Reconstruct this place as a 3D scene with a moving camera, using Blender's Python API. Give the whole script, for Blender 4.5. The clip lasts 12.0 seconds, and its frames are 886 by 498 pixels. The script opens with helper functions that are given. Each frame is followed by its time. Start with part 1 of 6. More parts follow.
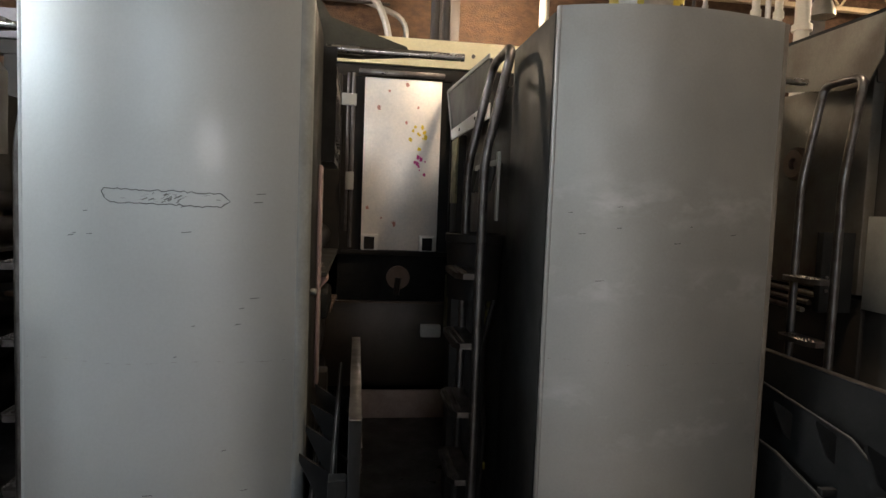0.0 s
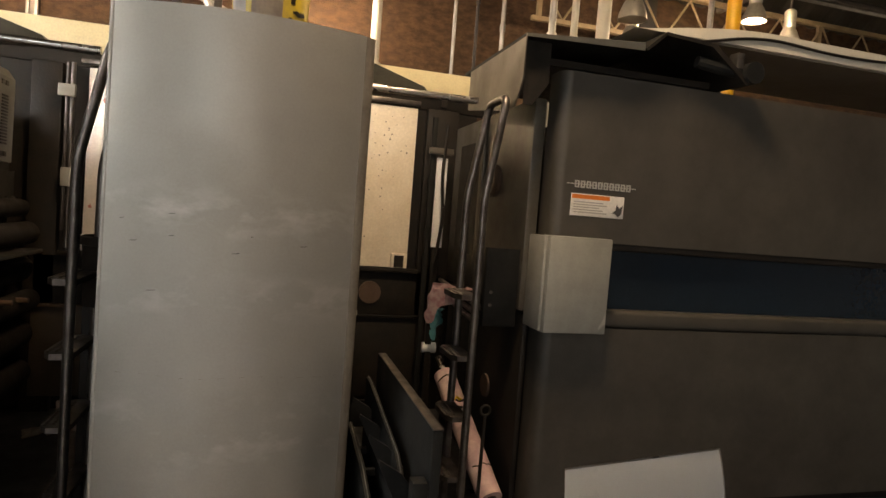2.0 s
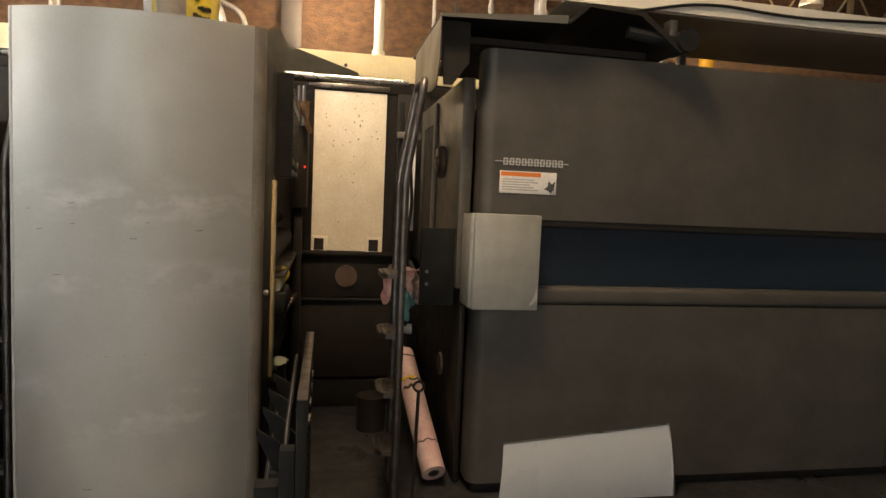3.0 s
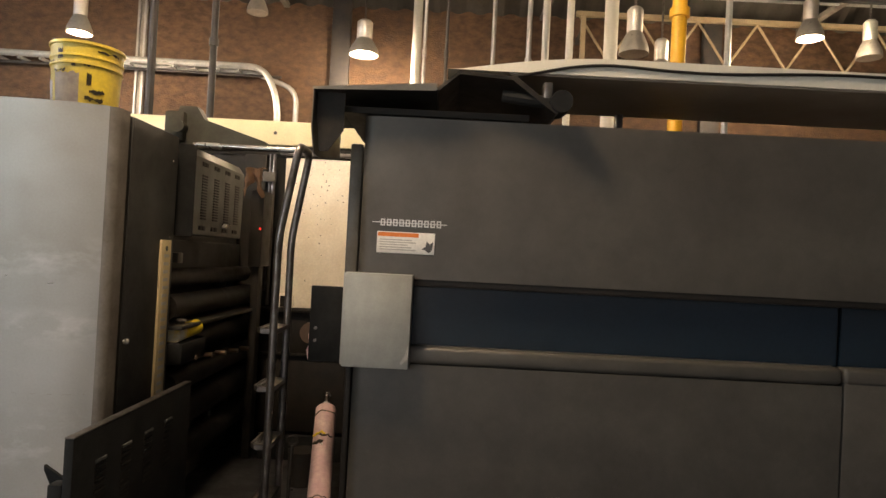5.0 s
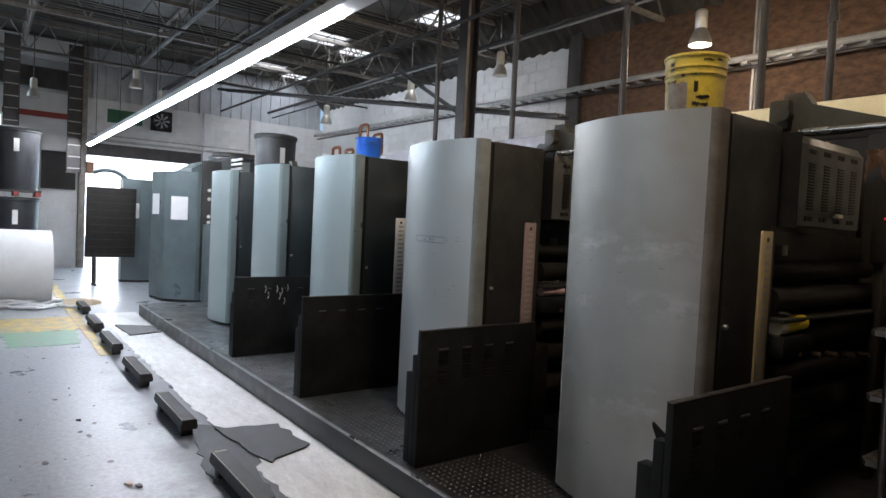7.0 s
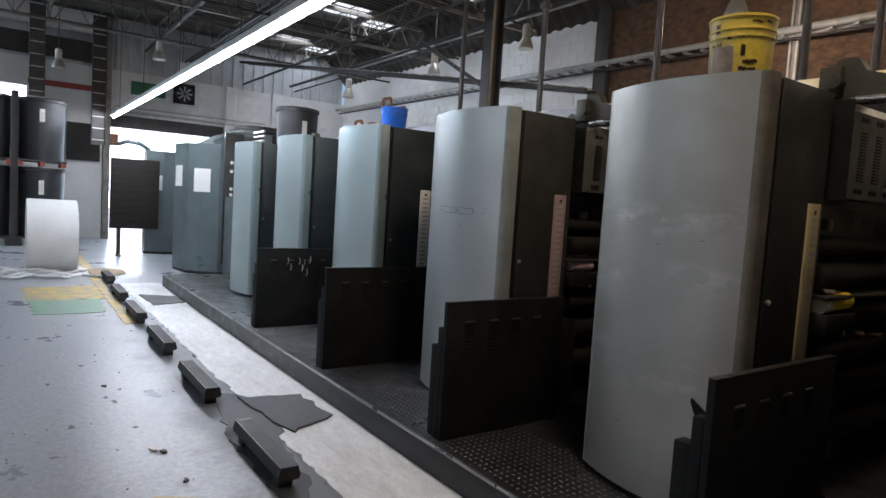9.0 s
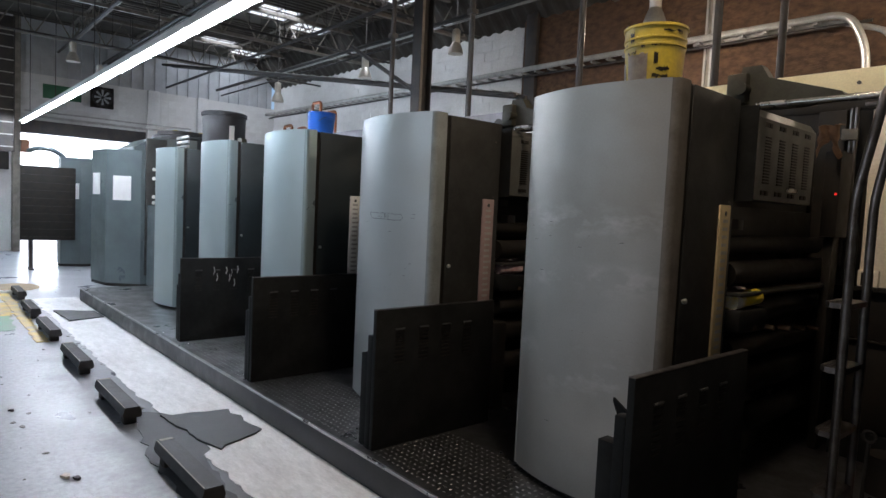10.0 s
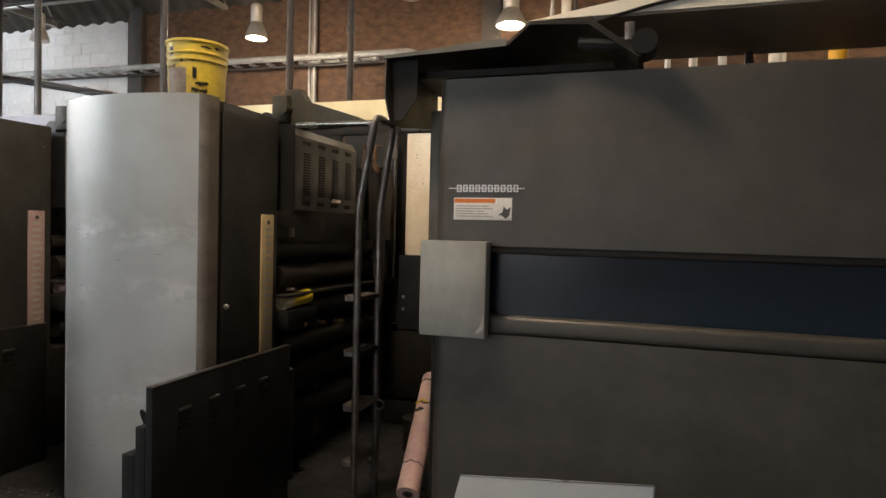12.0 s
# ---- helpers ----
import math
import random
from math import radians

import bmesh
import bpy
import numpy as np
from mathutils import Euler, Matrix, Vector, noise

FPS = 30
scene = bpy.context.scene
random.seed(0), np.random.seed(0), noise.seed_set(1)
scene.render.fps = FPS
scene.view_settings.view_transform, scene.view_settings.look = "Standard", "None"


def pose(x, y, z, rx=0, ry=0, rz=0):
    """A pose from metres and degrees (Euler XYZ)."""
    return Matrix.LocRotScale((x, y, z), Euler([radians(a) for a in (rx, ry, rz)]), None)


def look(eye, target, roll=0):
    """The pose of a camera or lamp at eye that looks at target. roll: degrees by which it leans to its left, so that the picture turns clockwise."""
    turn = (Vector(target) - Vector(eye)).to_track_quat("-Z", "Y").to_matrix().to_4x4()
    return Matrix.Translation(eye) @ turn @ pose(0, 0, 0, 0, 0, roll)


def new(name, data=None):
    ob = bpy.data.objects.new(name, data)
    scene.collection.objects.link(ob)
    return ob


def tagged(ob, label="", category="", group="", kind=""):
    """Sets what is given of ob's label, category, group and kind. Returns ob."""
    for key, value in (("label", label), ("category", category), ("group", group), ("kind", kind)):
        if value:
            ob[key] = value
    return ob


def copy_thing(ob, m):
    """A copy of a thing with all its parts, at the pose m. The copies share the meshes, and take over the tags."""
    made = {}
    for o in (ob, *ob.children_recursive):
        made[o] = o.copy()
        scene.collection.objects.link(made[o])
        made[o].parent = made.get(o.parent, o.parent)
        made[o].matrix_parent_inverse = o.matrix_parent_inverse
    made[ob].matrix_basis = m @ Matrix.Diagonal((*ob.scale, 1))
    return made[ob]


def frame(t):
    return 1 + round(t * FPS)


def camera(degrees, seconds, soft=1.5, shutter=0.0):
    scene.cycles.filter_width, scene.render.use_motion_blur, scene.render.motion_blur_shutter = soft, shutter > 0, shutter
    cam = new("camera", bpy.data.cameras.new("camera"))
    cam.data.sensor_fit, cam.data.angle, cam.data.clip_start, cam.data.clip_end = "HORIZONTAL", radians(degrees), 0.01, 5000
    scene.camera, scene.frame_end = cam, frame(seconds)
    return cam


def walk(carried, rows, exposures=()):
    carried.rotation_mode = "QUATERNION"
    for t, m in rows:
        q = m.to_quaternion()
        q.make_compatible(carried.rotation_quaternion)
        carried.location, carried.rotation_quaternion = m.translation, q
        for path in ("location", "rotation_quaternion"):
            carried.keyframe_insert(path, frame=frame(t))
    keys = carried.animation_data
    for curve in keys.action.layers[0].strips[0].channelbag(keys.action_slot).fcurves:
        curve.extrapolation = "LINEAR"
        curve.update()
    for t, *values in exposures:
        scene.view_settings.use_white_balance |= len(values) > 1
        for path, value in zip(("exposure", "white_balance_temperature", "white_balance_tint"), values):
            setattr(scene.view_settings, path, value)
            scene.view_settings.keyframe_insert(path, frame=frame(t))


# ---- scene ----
cam = camera(70.9, 12.0)
PATH = [
    (0, (-0.134, 0.161, 1.453), (0.142, 2.137, 1.314), 2.2),
    (0.5, (0.129, 0.14, 1.471), (0.62, 2.075, 1.338), 3.4),
    (1, (0.379, 0.083, 1.462), (0.899, 2.011, 1.348), 3.0),
    (1.5, (0.686, 0.023, 1.481), (1.137, 1.965, 1.334), 4.7),
    (2, (0.971, -0.001, 1.523), (1.51, 1.922, 1.421), 4.5),
    (2.5, (1.243, -0.095, 1.527), (1.775, 1.831, 1.445), 2.9),
    (3, (1.497, -0.182, 1.529), (1.869, 1.777, 1.375), 2.5),
    (3.5, (1.805, -0.211, 1.574), (2.13, 1.762, 1.503), 4.9),
    (5.5, (2.703, -0.391, 1.55), (2.303, 1.568, 1.587), 0.7),
    (6, (2.744, -0.41, 1.538), (1.786, 1.346, 1.522), -0.2),
    (6.5, (2.699, -0.366, 1.546), (1.394, 1.149, 1.523), 2.0),
    (7, (2.7, -0.393, 1.536), (1.1, 0.805, 1.462), 2.8),
    (7.5, (2.747, -0.393, 1.51), (1.103, 0.737, 1.365), 3.9),
    (9.5, (2.578, -0.366, 1.484), (0.968, 0.811, 1.336), 3.2),
    (10, (2.617, -0.327, 1.498), (1.109, 0.981, 1.375), 2.7),
    (10.5, (2.672, -0.281, 1.492), (1.305, 1.176, 1.403), 3.1),
    (11, (2.764, -0.225, 1.491), (1.639, 1.427, 1.406), 2.9),
    (11.5, (2.906, -0.188, 1.508), (2.074, 1.629, 1.433), 1.8),
    (12, (3.087, -0.174, 1.526), (2.477, 1.73, 1.467), 1.4),
]

# ---- world and light ----
EXPOSURES = [(0, 0.15, 6650, 14), (0.5, 0.46, 6850, 15), (1, 0.56, 7300, 16), (1.5, 0.52, 7600, 17), (2, 0.43, 7850, 17), (2.5, 0.64, 7550, 15), (3.5, 0.80, 7650, 15), (5.5, 0.95, 6750, 15), (6, 0.55, 6450, 14), (6.5, 0.12, 6100, 14), (7, -0.07, 6100, 14), (7.5, -0.24, 6050, 14), (9.5, -0.26, 6050, 14), (10, -0.24, 5980, 14), (10.5, -0.27, 5950, 14), (11, 0.08, 6250, 14), (11.5, 0.4, 6350, 14), (12, 0.62, 6550, 14)]
walk(cam, [(t, look(*p)) for t, *p in PATH], EXPOSURES)

sky_world = bpy.data.worlds.new("sky")
scene.world = sky_world
sky_world.use_nodes = True
wn = sky_world.node_tree
sky = wn.nodes.new("ShaderNodeTexSky")
sky.sky_type, sky.sun_disc = "NISHITA", False
sky.sun_elevation, sky.sun_rotation = radians(50), radians(200)
wn.links.new(sky.outputs[0], wn.nodes["Background"].inputs[0])
wn.nodes["Background"].inputs[1].default_value = 0.15


def lamp(name, kind, m, energy, color, sx=1.0, sy=1.0):
    data = bpy.data.lights.new(name, kind)
    data.energy, data.color = energy, color
    if kind == "AREA":
        data.shape, data.size, data.size_y = "RECTANGLE", sx, sy
    elif kind == "SUN":
        data.angle = radians(0.5)
    else:
        data.shadow_soft_size = sx
    ob = new(name, data)
    ob.matrix_world = m
    return ob


lamp("sun", "SUN", look((0, 0, 20), (-4.0, -9.0, 8.0)), 5.0, (1.0, 0.95, 0.88))
# daylight through the loading door and the roof lights
lamp("door_daylight", "AREA", look((-16.3, 3.2, 1.6), (-8, 2.6, 1.0)), 125, (0.74, 0.9, 1.0), 2.6, 2.7)
lamp("hatch_daylight", "AREA", look((0.0, -8.9, 2.45), (0.2, 0, 2.0)), 40, (0.97, 0.97, 1.0), 2.0, 1.0)
# daylight through the high windows in the south and west walls
lamp("window_daylight", "AREA", look((-3.5, -8.9, 3.7), (-3.4, 0, 2.6)), 48, (0.74, 0.9, 1.0), 2.8, 1.7)
lamp("clerestory_daylight", "AREA", look((-15.85, -4.6, 5.0), (-6, -1.5, 3.6)), 210, (0.66, 0.88, 1.0), 6.6, 1.1)
FLUO, HIGHBAY = 225.0, 30.0

# ---- materials ----
def nodes_of(name):
    m = bpy.data.materials.new(name)
    m.use_nodes = True
    return m, m.node_tree, m.node_tree.nodes["Principled BSDF"]


def surface(name, base, second, rough=0.5, metal=0.0, scale=6.0, fine=90.0, bump=0.05, amount=0.6, spread=0.12, stretch=(1, 1, 1), vary=0.0, coat=0.0, speck=0.0, speck_scale=9.0, coarse=0.07, patchy=0.1, spec=0.5, detail=6.0, dent=0.0):
    """Two colours mixed by a coarse noise, fine grain in roughness and relief."""
    m, nt, b = nodes_of(name)
    N, L = nt.nodes, nt.links
    tc = N.new("ShaderNodeTexCoord")
    mp = N.new("ShaderNodeMapping")
    mp.inputs["Scale"].default_value = stretch
    L.new(tc.outputs["Object"], mp.inputs[0])
    big = N.new("ShaderNodeTexNoise")
    big.inputs["Scale"].default_value, big.inputs["Detail"].default_value, big.inputs["Roughness"].default_value = scale, detail, 0.62
    small = N.new("ShaderNodeTexNoise")
    small.inputs["Scale"].default_value, small.inputs["Detail"].default_value = fine, 3.0
    L.new(mp.outputs[0], big.inputs["Vector"])
    L.new(mp.outputs[0], small.inputs["Vector"])
    ramp = N.new("ShaderNodeMapRange")
    ramp.inputs[1].default_value, ramp.inputs[2].default_value = 0.5 - spread, 0.5 + spread
    ramp.inputs[3].default_value, ramp.inputs[4].default_value = 0.0, amount
    L.new(big.outputs["Fac"], ramp.inputs[0])
    mix = N.new("ShaderNodeMix")
    mix.data_type = "RGBA"
    mix.inputs[6].default_value, mix.inputs[7].default_value = (*base, 1), (*second, 1)
    L.new(ramp.outputs[0], mix.inputs[0])
    grain = N.new("ShaderNodeMapRange")
    grain.inputs[1].default_value, grain.inputs[2].default_value = 0.3, 0.7
    grain.inputs[3].default_value, grain.inputs[4].default_value = 1 - coarse, 1 + coarse
    L.new(small.outputs["Fac"], grain.inputs[0])
    tint = N.new("ShaderNodeMix")
    tint.data_type, tint.blend_type = "RGBA", "MULTIPLY"
    tint.inputs[0].default_value = 1.0
    L.new(mix.outputs[2], tint.inputs[6])
    if vary:
        info = N.new("ShaderNodeObjectInfo")
        rnd = N.new("ShaderNodeMapRange")
        rnd.inputs[3].default_value, rnd.inputs[4].default_value = 1 - vary, 1 + vary
        L.new(info.outputs["Random"], rnd.inputs[0])
        mul = N.new("ShaderNodeMath")
        mul.operation = "MULTIPLY"
        L.new(grain.outputs[0], mul.inputs[0])
        L.new(rnd.outputs[0], mul.inputs[1])
        L.new(mul.outputs[0], tint.inputs[7])
    else:
        L.new(grain.outputs[0], tint.inputs[7])
    last = tint.outputs[2]
    if speck:
        sp = N.new("ShaderNodeTexNoise")
        sp.inputs["Scale"].default_value, sp.inputs["Detail"].default_value, sp.inputs["Roughness"].default_value = speck_scale, 9.0, 0.72
        L.new(mp.outputs[0], sp.inputs["Vector"])
        cut = N.new("ShaderNodeMapRange")
        cut.inputs[1].default_value, cut.inputs[2].default_value = 0.36, 0.62
        cut.inputs[3].default_value, cut.inputs[4].default_value = 1.0 - speck, 1.0 + speck * 0.6
        L.new(sp.outputs["Fac"], cut.inputs[0])
        dirt = N.new("ShaderNodeMix")
        dirt.data_type, dirt.blend_type = "RGBA", "MULTIPLY"
        dirt.inputs[0].default_value = 1.0
        L.new(last, dirt.inputs[6])
        L.new(cut.outputs[0], dirt.inputs[7])
        last = dirt.outputs[2]
    L.new(last, b.inputs["Base Color"])
    rr = N.new("ShaderNodeMapRange")
    rr.inputs[1].default_value, rr.inputs[2].default_value = 0.3, 0.7
    rr.inputs[3].default_value, rr.inputs[4].default_value = max(rough - patchy, 0.03), min(rough + patchy * 1.2, 1)
    L.new(big.outputs["Fac"], rr.inputs[0])
    L.new(rr.outputs[0], b.inputs["Roughness"])
    b.inputs["Metallic"].default_value = metal
    b.inputs["Specular IOR Level"].default_value = spec
    b.inputs["Coat Weight"].default_value = coat
    if bump:
        bp = N.new("ShaderNodeBump")
        bp.inputs["Strength"].default_value, bp.inputs["Distance"].default_value = bump, 0.01
        L.new(small.outputs["Fac"], bp.inputs["Height"])
        L.new(bp.outputs[0], b.inputs["Normal"])
        if dent:
            wave = N.new("ShaderNodeTexNoise")
            wave.inputs["Scale"].default_value, wave.inputs["Detail"].default_value = 3.2, 1.5
            L.new(tc.outputs["Object"], wave.inputs["Vector"])
            bw = N.new("ShaderNodeBump")
            bw.inputs["Strength"].default_value, bw.inputs["Distance"].default_value = dent, 0.05
            L.new(wave.outputs["Fac"], bw.inputs["Height"])
            L.new(bw.outputs[0], bp.inputs["Normal"])
    return m


def glowing(name, color, strength):
    m, nt, b = nodes_of(name)
    b.inputs["Base Color"].default_value = (*color, 1)
    b.inputs["Emission Color"].default_value, b.inputs["Emission Strength"].default_value = (*color, 1), strength
    return m


silver = surface("silver_paint", (0.52, 0.545, 0.535), (0.46, 0.475, 0.46), 0.38, 0.6, 1.7, 130, 0.006, 0.8, 0.3, coarse=0.025, patchy=0.075, detail=2.5, coat=0.2, dent=0.10)


def scuffed(name, source):
    """A paint with pale rubbed patches in two bands at knee and elbow height."""
    m = source.copy()
    m.name = name
    nt = m.node_tree
    N, L = nt.nodes, nt.links
    b = N["Principled BSDF"]
    old = b.inputs["Base Color"].links[0].from_socket
    tc = N.new("ShaderNodeTexCoord")
    sep = N.new("ShaderNodeSeparateXYZ")
    L.new(tc.outputs["Object"], sep.inputs[0])
    mp = N.new("ShaderNodeMapping")
    mp.inputs["Scale"].default_value = (1.0, 1.0, 1.9)
    L.new(tc.outputs["Object"], mp.inputs[0])
    nz = N.new("ShaderNodeTexNoise")
    nz.inputs["Scale"].default_value, nz.inputs["Detail"].default_value, nz.inputs["Roughness"].default_value = 6.5, 4.0, 0.6
    L.new(mp.outputs[0], nz.inputs["Vector"])
    rub = N.new("ShaderNodeMapRange")
    rub.inputs[1].default_value, rub.inputs[2].default_value, rub.inputs[4].default_value = 0.50, 0.80, 0.75
    L.new(nz.outputs["Fac"], rub.inputs[0])
    total = None
    for z, w in ((1.05, 0.09), (1.31, 0.10), (0.62, 0.16)):
        d = N.new("ShaderNodeMath")
        d.operation = "SUBTRACT"
        d.inputs[1].default_value = z
        L.new(sep.outputs[2], d.inputs[0])
        ab = N.new("ShaderNodeMath")
        ab.operation = "ABSOLUTE"
        L.new(d.outputs[0], ab.inputs[0])
        band = N.new("ShaderNodeMapRange")
        band.inputs[1].default_value, band.inputs[2].default_value = 0.0, w
        band.inputs[3].default_value, band.inputs[4].default_value = 1.0, 0.0
        L.new(ab.outputs[0], band.inputs[0])
        if total is None:
            total = band.outputs[0]
        else:
            mx = N.new("ShaderNodeMath")
            mx.operation = "MAXIMUM"
            L.new(total, mx.inputs[0])
            L.new(band.outputs[0], mx.inputs[1])
            total = mx.outputs[0]
    f = N.new("ShaderNodeMath")
    f.operation = "MULTIPLY"
    L.new(total, f.inputs[0])
    L.new(rub.outputs[0], f.inputs[1])
    mix = N.new("ShaderNodeMix")
    mix.data_type = "RGBA"
    mix.inputs[7].default_value = (0.70, 0.69, 0.67, 1)
    L.new(f.outputs[0], mix.inputs[0])
    L.new(old, mix.inputs[6])
    L.new(mix.outputs[2], b.inputs["Base Color"])
    return m


silver_old = surface("aged_silver_paint", (0.44, 0.43, 0.395), (0.35, 0.34, 0.305), 0.43, 0.62, 1.9, 130, 0.006, 0.9, 0.28, coarse=0.03, patchy=0.14, detail=3.0, dent=0.20)
# Far towers' door, cover and trim paints: cool daylight tinted into the colour.
door_daylit = surface("daylit_dark_door_paint", (0.024, 0.031, 0.033), (0.017, 0.021, 0.022), 0.48, 0.0, 3, 140, 0.03, spec=0.25)
silver_daylit = surface("daylit_silver_paint", (0.60, 0.70, 0.705), (0.53, 0.62, 0.62), 0.36, 0.55, 1.7, 130, 0.006, 0.8, 0.3, coarse=0.025, patchy=0.075, detail=2.5, coat=0.3, dent=0.10)
# The paler trim also has the corner's highlight in its colour.
trim_daylit = surface("daylit_edge_trim", (0.36, 0.44, 0.445), (0.29, 0.36, 0.365), 0.3, 0.6, 2.5, 130, 0.006, 0.8, 0.3, coarse=0.01, patchy=0.04, coat=0.3)
silver_rubbed = scuffed("rubbed_silver_paint", silver_old)
door_grey = surface("dark_door_paint", (0.036, 0.036, 0.034), (0.026, 0.025, 0.023), 0.5, 0.0, 3, 140, 0.03, spec=0.22, speck=0.3, speck_scale=5.0)
press_dark = surface("oily_press_iron", (0.03, 0.03, 0.028), (0.05, 0.045, 0.037), 0.5, 0.1, 7, 80, 0.15, spec=0.3)
olive_iron = surface("oily_olive_iron", (0.05, 0.048, 0.036), (0.028, 0.026, 0.02), 0.6, 0.0, 7, 80, 0.15, spec=0.25)
wood_bare = surface("bare_worn_wood", (0.3, 0.27, 0.23), (0.16, 0.14, 0.12), 0.7, 0, 20, 90, 0.2)
ink_black = surface("inky_black", (0.012, 0.0108, 0.0098), (0.026, 0.021, 0.016), 0.56, 0.0, 9, 70, 0.1, spec=0.22)
guard_dark = surface("dark_guard_paint", (0.013, 0.0135, 0.0135), (0.024, 0.024, 0.023), 0.6, 0.0, 5, 120, 0.04, 0.5, spec=0.1, speck=0.3, speck_scale=6.0)
panel_dark = surface("charcoal_panel_paint", (0.082, 0.075, 0.064), (0.055, 0.049, 0.042), 0.46, 0.1, 1.3, 170, 0.03, 0.9, 0.2, speck=0.24, speck_scale=2.2, coarse=0.05, dent=0.04)
stud_steel = surface("worn_stud_steel", (0.36, 0.36, 0.37), (0.22, 0.22, 0.22), 0.32, 0.9, 5, 60, 0.04)
# The blue cast in this light grey stands for reflected sky.
sheet_grey = surface("skylit_sheet_paint", (0.80, 0.86, 0.92), (0.73, 0.79, 0.85), 0.3, 0.0, 2, 120, 0.01, coarse=0.02, coat=0.4)
# Tinted window; the blue in its base stands for a reflection.
window_sheen = surface("blue_sheen_window", (0.010, 0.022, 0.037), (0.010, 0.014, 0.018), 0.22, 0.0, 0.6, 60, 0.0, 0.6, 0.3)
box_grey = surface("light_grey_box", (0.37, 0.37, 0.335), (0.27, 0.265, 0.235), 0.42, 0.15, 3, 150, 0.01, 0.8, 0.2, coarse=0.03, speck=0.14, speck_scale=4.0)
vent_grey = surface("vent_cover_paint", (0.095, 0.095, 0.086), (0.065, 0.062, 0.056), 0.5, 0.1, 5, 120, 0.03)
chrome = surface("worn_chrome", (0.62, 0.6, 0.57), (0.38, 0.36, 0.33), 0.24, 1.0, 14, 200, 0.03)
steel_tube = surface("steel_tube", (0.21, 0.195, 0.183), (0.085, 0.073, 0.065), 0.36, 0.9, 7, 110, 0.06, 0.9)
aluminium = surface("ink_stained_aluminium", (0.92, 0.89, 0.84), (0.82, 0.74, 0.66), 0.38, 0.35, 3, 60, 0.03, 0.7, coarse=0.05, patchy=0.08, speck=0.12, speck_scale=6.0)
cream_panel = surface("cream_panel", (0.88, 0.81, 0.67), (0.76, 0.67, 0.52), 0.45, 0.0, 5, 60, 0.04, 0.7)
cream_beam = surface("cream_beam_paint", (0.82, 0.73, 0.46), (0.68, 0.59, 0.35), 0.5, 0.0, 4, 90, 0.03, 0.7)
boss_iron = surface("brown_cast_iron", (0.125, 0.0825, 0.0575), (0.075, 0.0475, 0.0325), 0.45, 0.3, 5, 70, 0.1)
frame_iron = surface("greasy_frame_iron", (0.125, 0.115, 0.095), (0.08, 0.066, 0.05), 0.42, 0.25, 3.5, 80, 0.06, 0.9)
deck_steel = surface("deck_steel", (0.12, 0.12, 0.122), (0.07, 0.07, 0.07), 0.34, 0.75, 3, 60, 0.06, 0.9, speck=0.4)
kerb_black = surface("black_kerb_steel", (0.022, 0.023, 0.025), (0.045, 0.045, 0.047), 0.4, 0.0, 6, 90, 0.06, spec=0.3)
floor_conc = surface("grey_painted_concrete", (0.27, 0.285, 0.315), (0.35, 0.36, 0.38), 0.33, 0.0, 1.3, 60, 0.03, 0.9, 0.2, speck=0.2, speck_scale=26.0, coarse=0.05)
strip_white = surface("worn_white_floor", (0.78, 0.785, 0.79), (0.50, 0.495, 0.49), 0.42, 0.0, 2.0, 50, 0.04, 0.8, 0.2, (0.6, 1.6, 1), speck=0.14, speck_scale=12.0)
yellow_floor = surface("worn_yellow_marking", (0.58, 0.40, 0.07), (0.34, 0.31, 0.24), 0.5, 0.0, 6, 70, 0.05, 0.9, 0.12)
green_floor = surface("worn_green_marking", (0.16, 0.33, 0.2), (0.28, 0.32, 0.29), 0.5, 0.0, 6, 70, 0.05, 0.8, 0.12)
block_black = surface("black_wood_block", (0.02, 0.019, 0.019), (0.045, 0.04, 0.037), 0.62, 0.0, 12, 60, 0.2)
rubber = surface("rubber_mat", (0.032, 0.034, 0.037), (0.062, 0.062, 0.063), 0.6, 0.0, 8, 120, 0.2)
white_wall = surface("white_block_paint", (0.68, 0.68, 0.67), (0.54, 0.53, 0.51), 0.65, 0.0, 1.2, 30, 0.12, 0.7, 0.15)
brown_wall = surface("brown_rough_wall", (0.105, 0.056, 0.028), (0.05, 0.028, 0.016), 0.88, 0.0, 7.0, 40, 0.8, 0.9, 0.14, (1, 1, 1.8))
grey_wall = surface("plain_grey_wall", (0.42, 0.41, 0.39), (0.34, 0.33, 0.31), 0.75, 0.0, 0.8, 30, 0.1)
roof_metal = surface("roof_deck_metal", (0.105, 0.094, 0.078), (0.065, 0.056, 0.045), 0.6, 0.1, 1.5, 40, 0.05)
truss_paint = surface("truss_paint", (0.25, 0.225, 0.19), (0.12, 0.105, 0.085), 0.55, 0.1, 6, 60, 0.05)
dark_steel = surface("dark_steel_section", (0.038, 0.037, 0.038), (0.075, 0.062, 0.052), 0.5, 0.1, 5, 60, 0.08, spec=0.3)
pipe_grey = surface("galvanised_pipe", (0.45, 0.45, 0.43), (0.3, 0.29, 0.27), 0.4, 0.6, 8, 80, 0.05)
corrugated = surface("corrugated_sheet", (0.5, 0.52, 0.54), (0.36, 0.37, 0.38), 0.45, 0.3, 2, 60, 0.05)
fluo_metal = surface("grey_lamp_housing", (0.5, 0.5, 0.48), (0.4, 0.4, 0.38), 0.5, 0.0, 3, 60, 0.02)
lamp_metal = surface("lamp_reflector", (0.66, 0.62, 0.54), (0.5, 0.46, 0.4), 0.35, 0.7, 8, 80, 0.03)
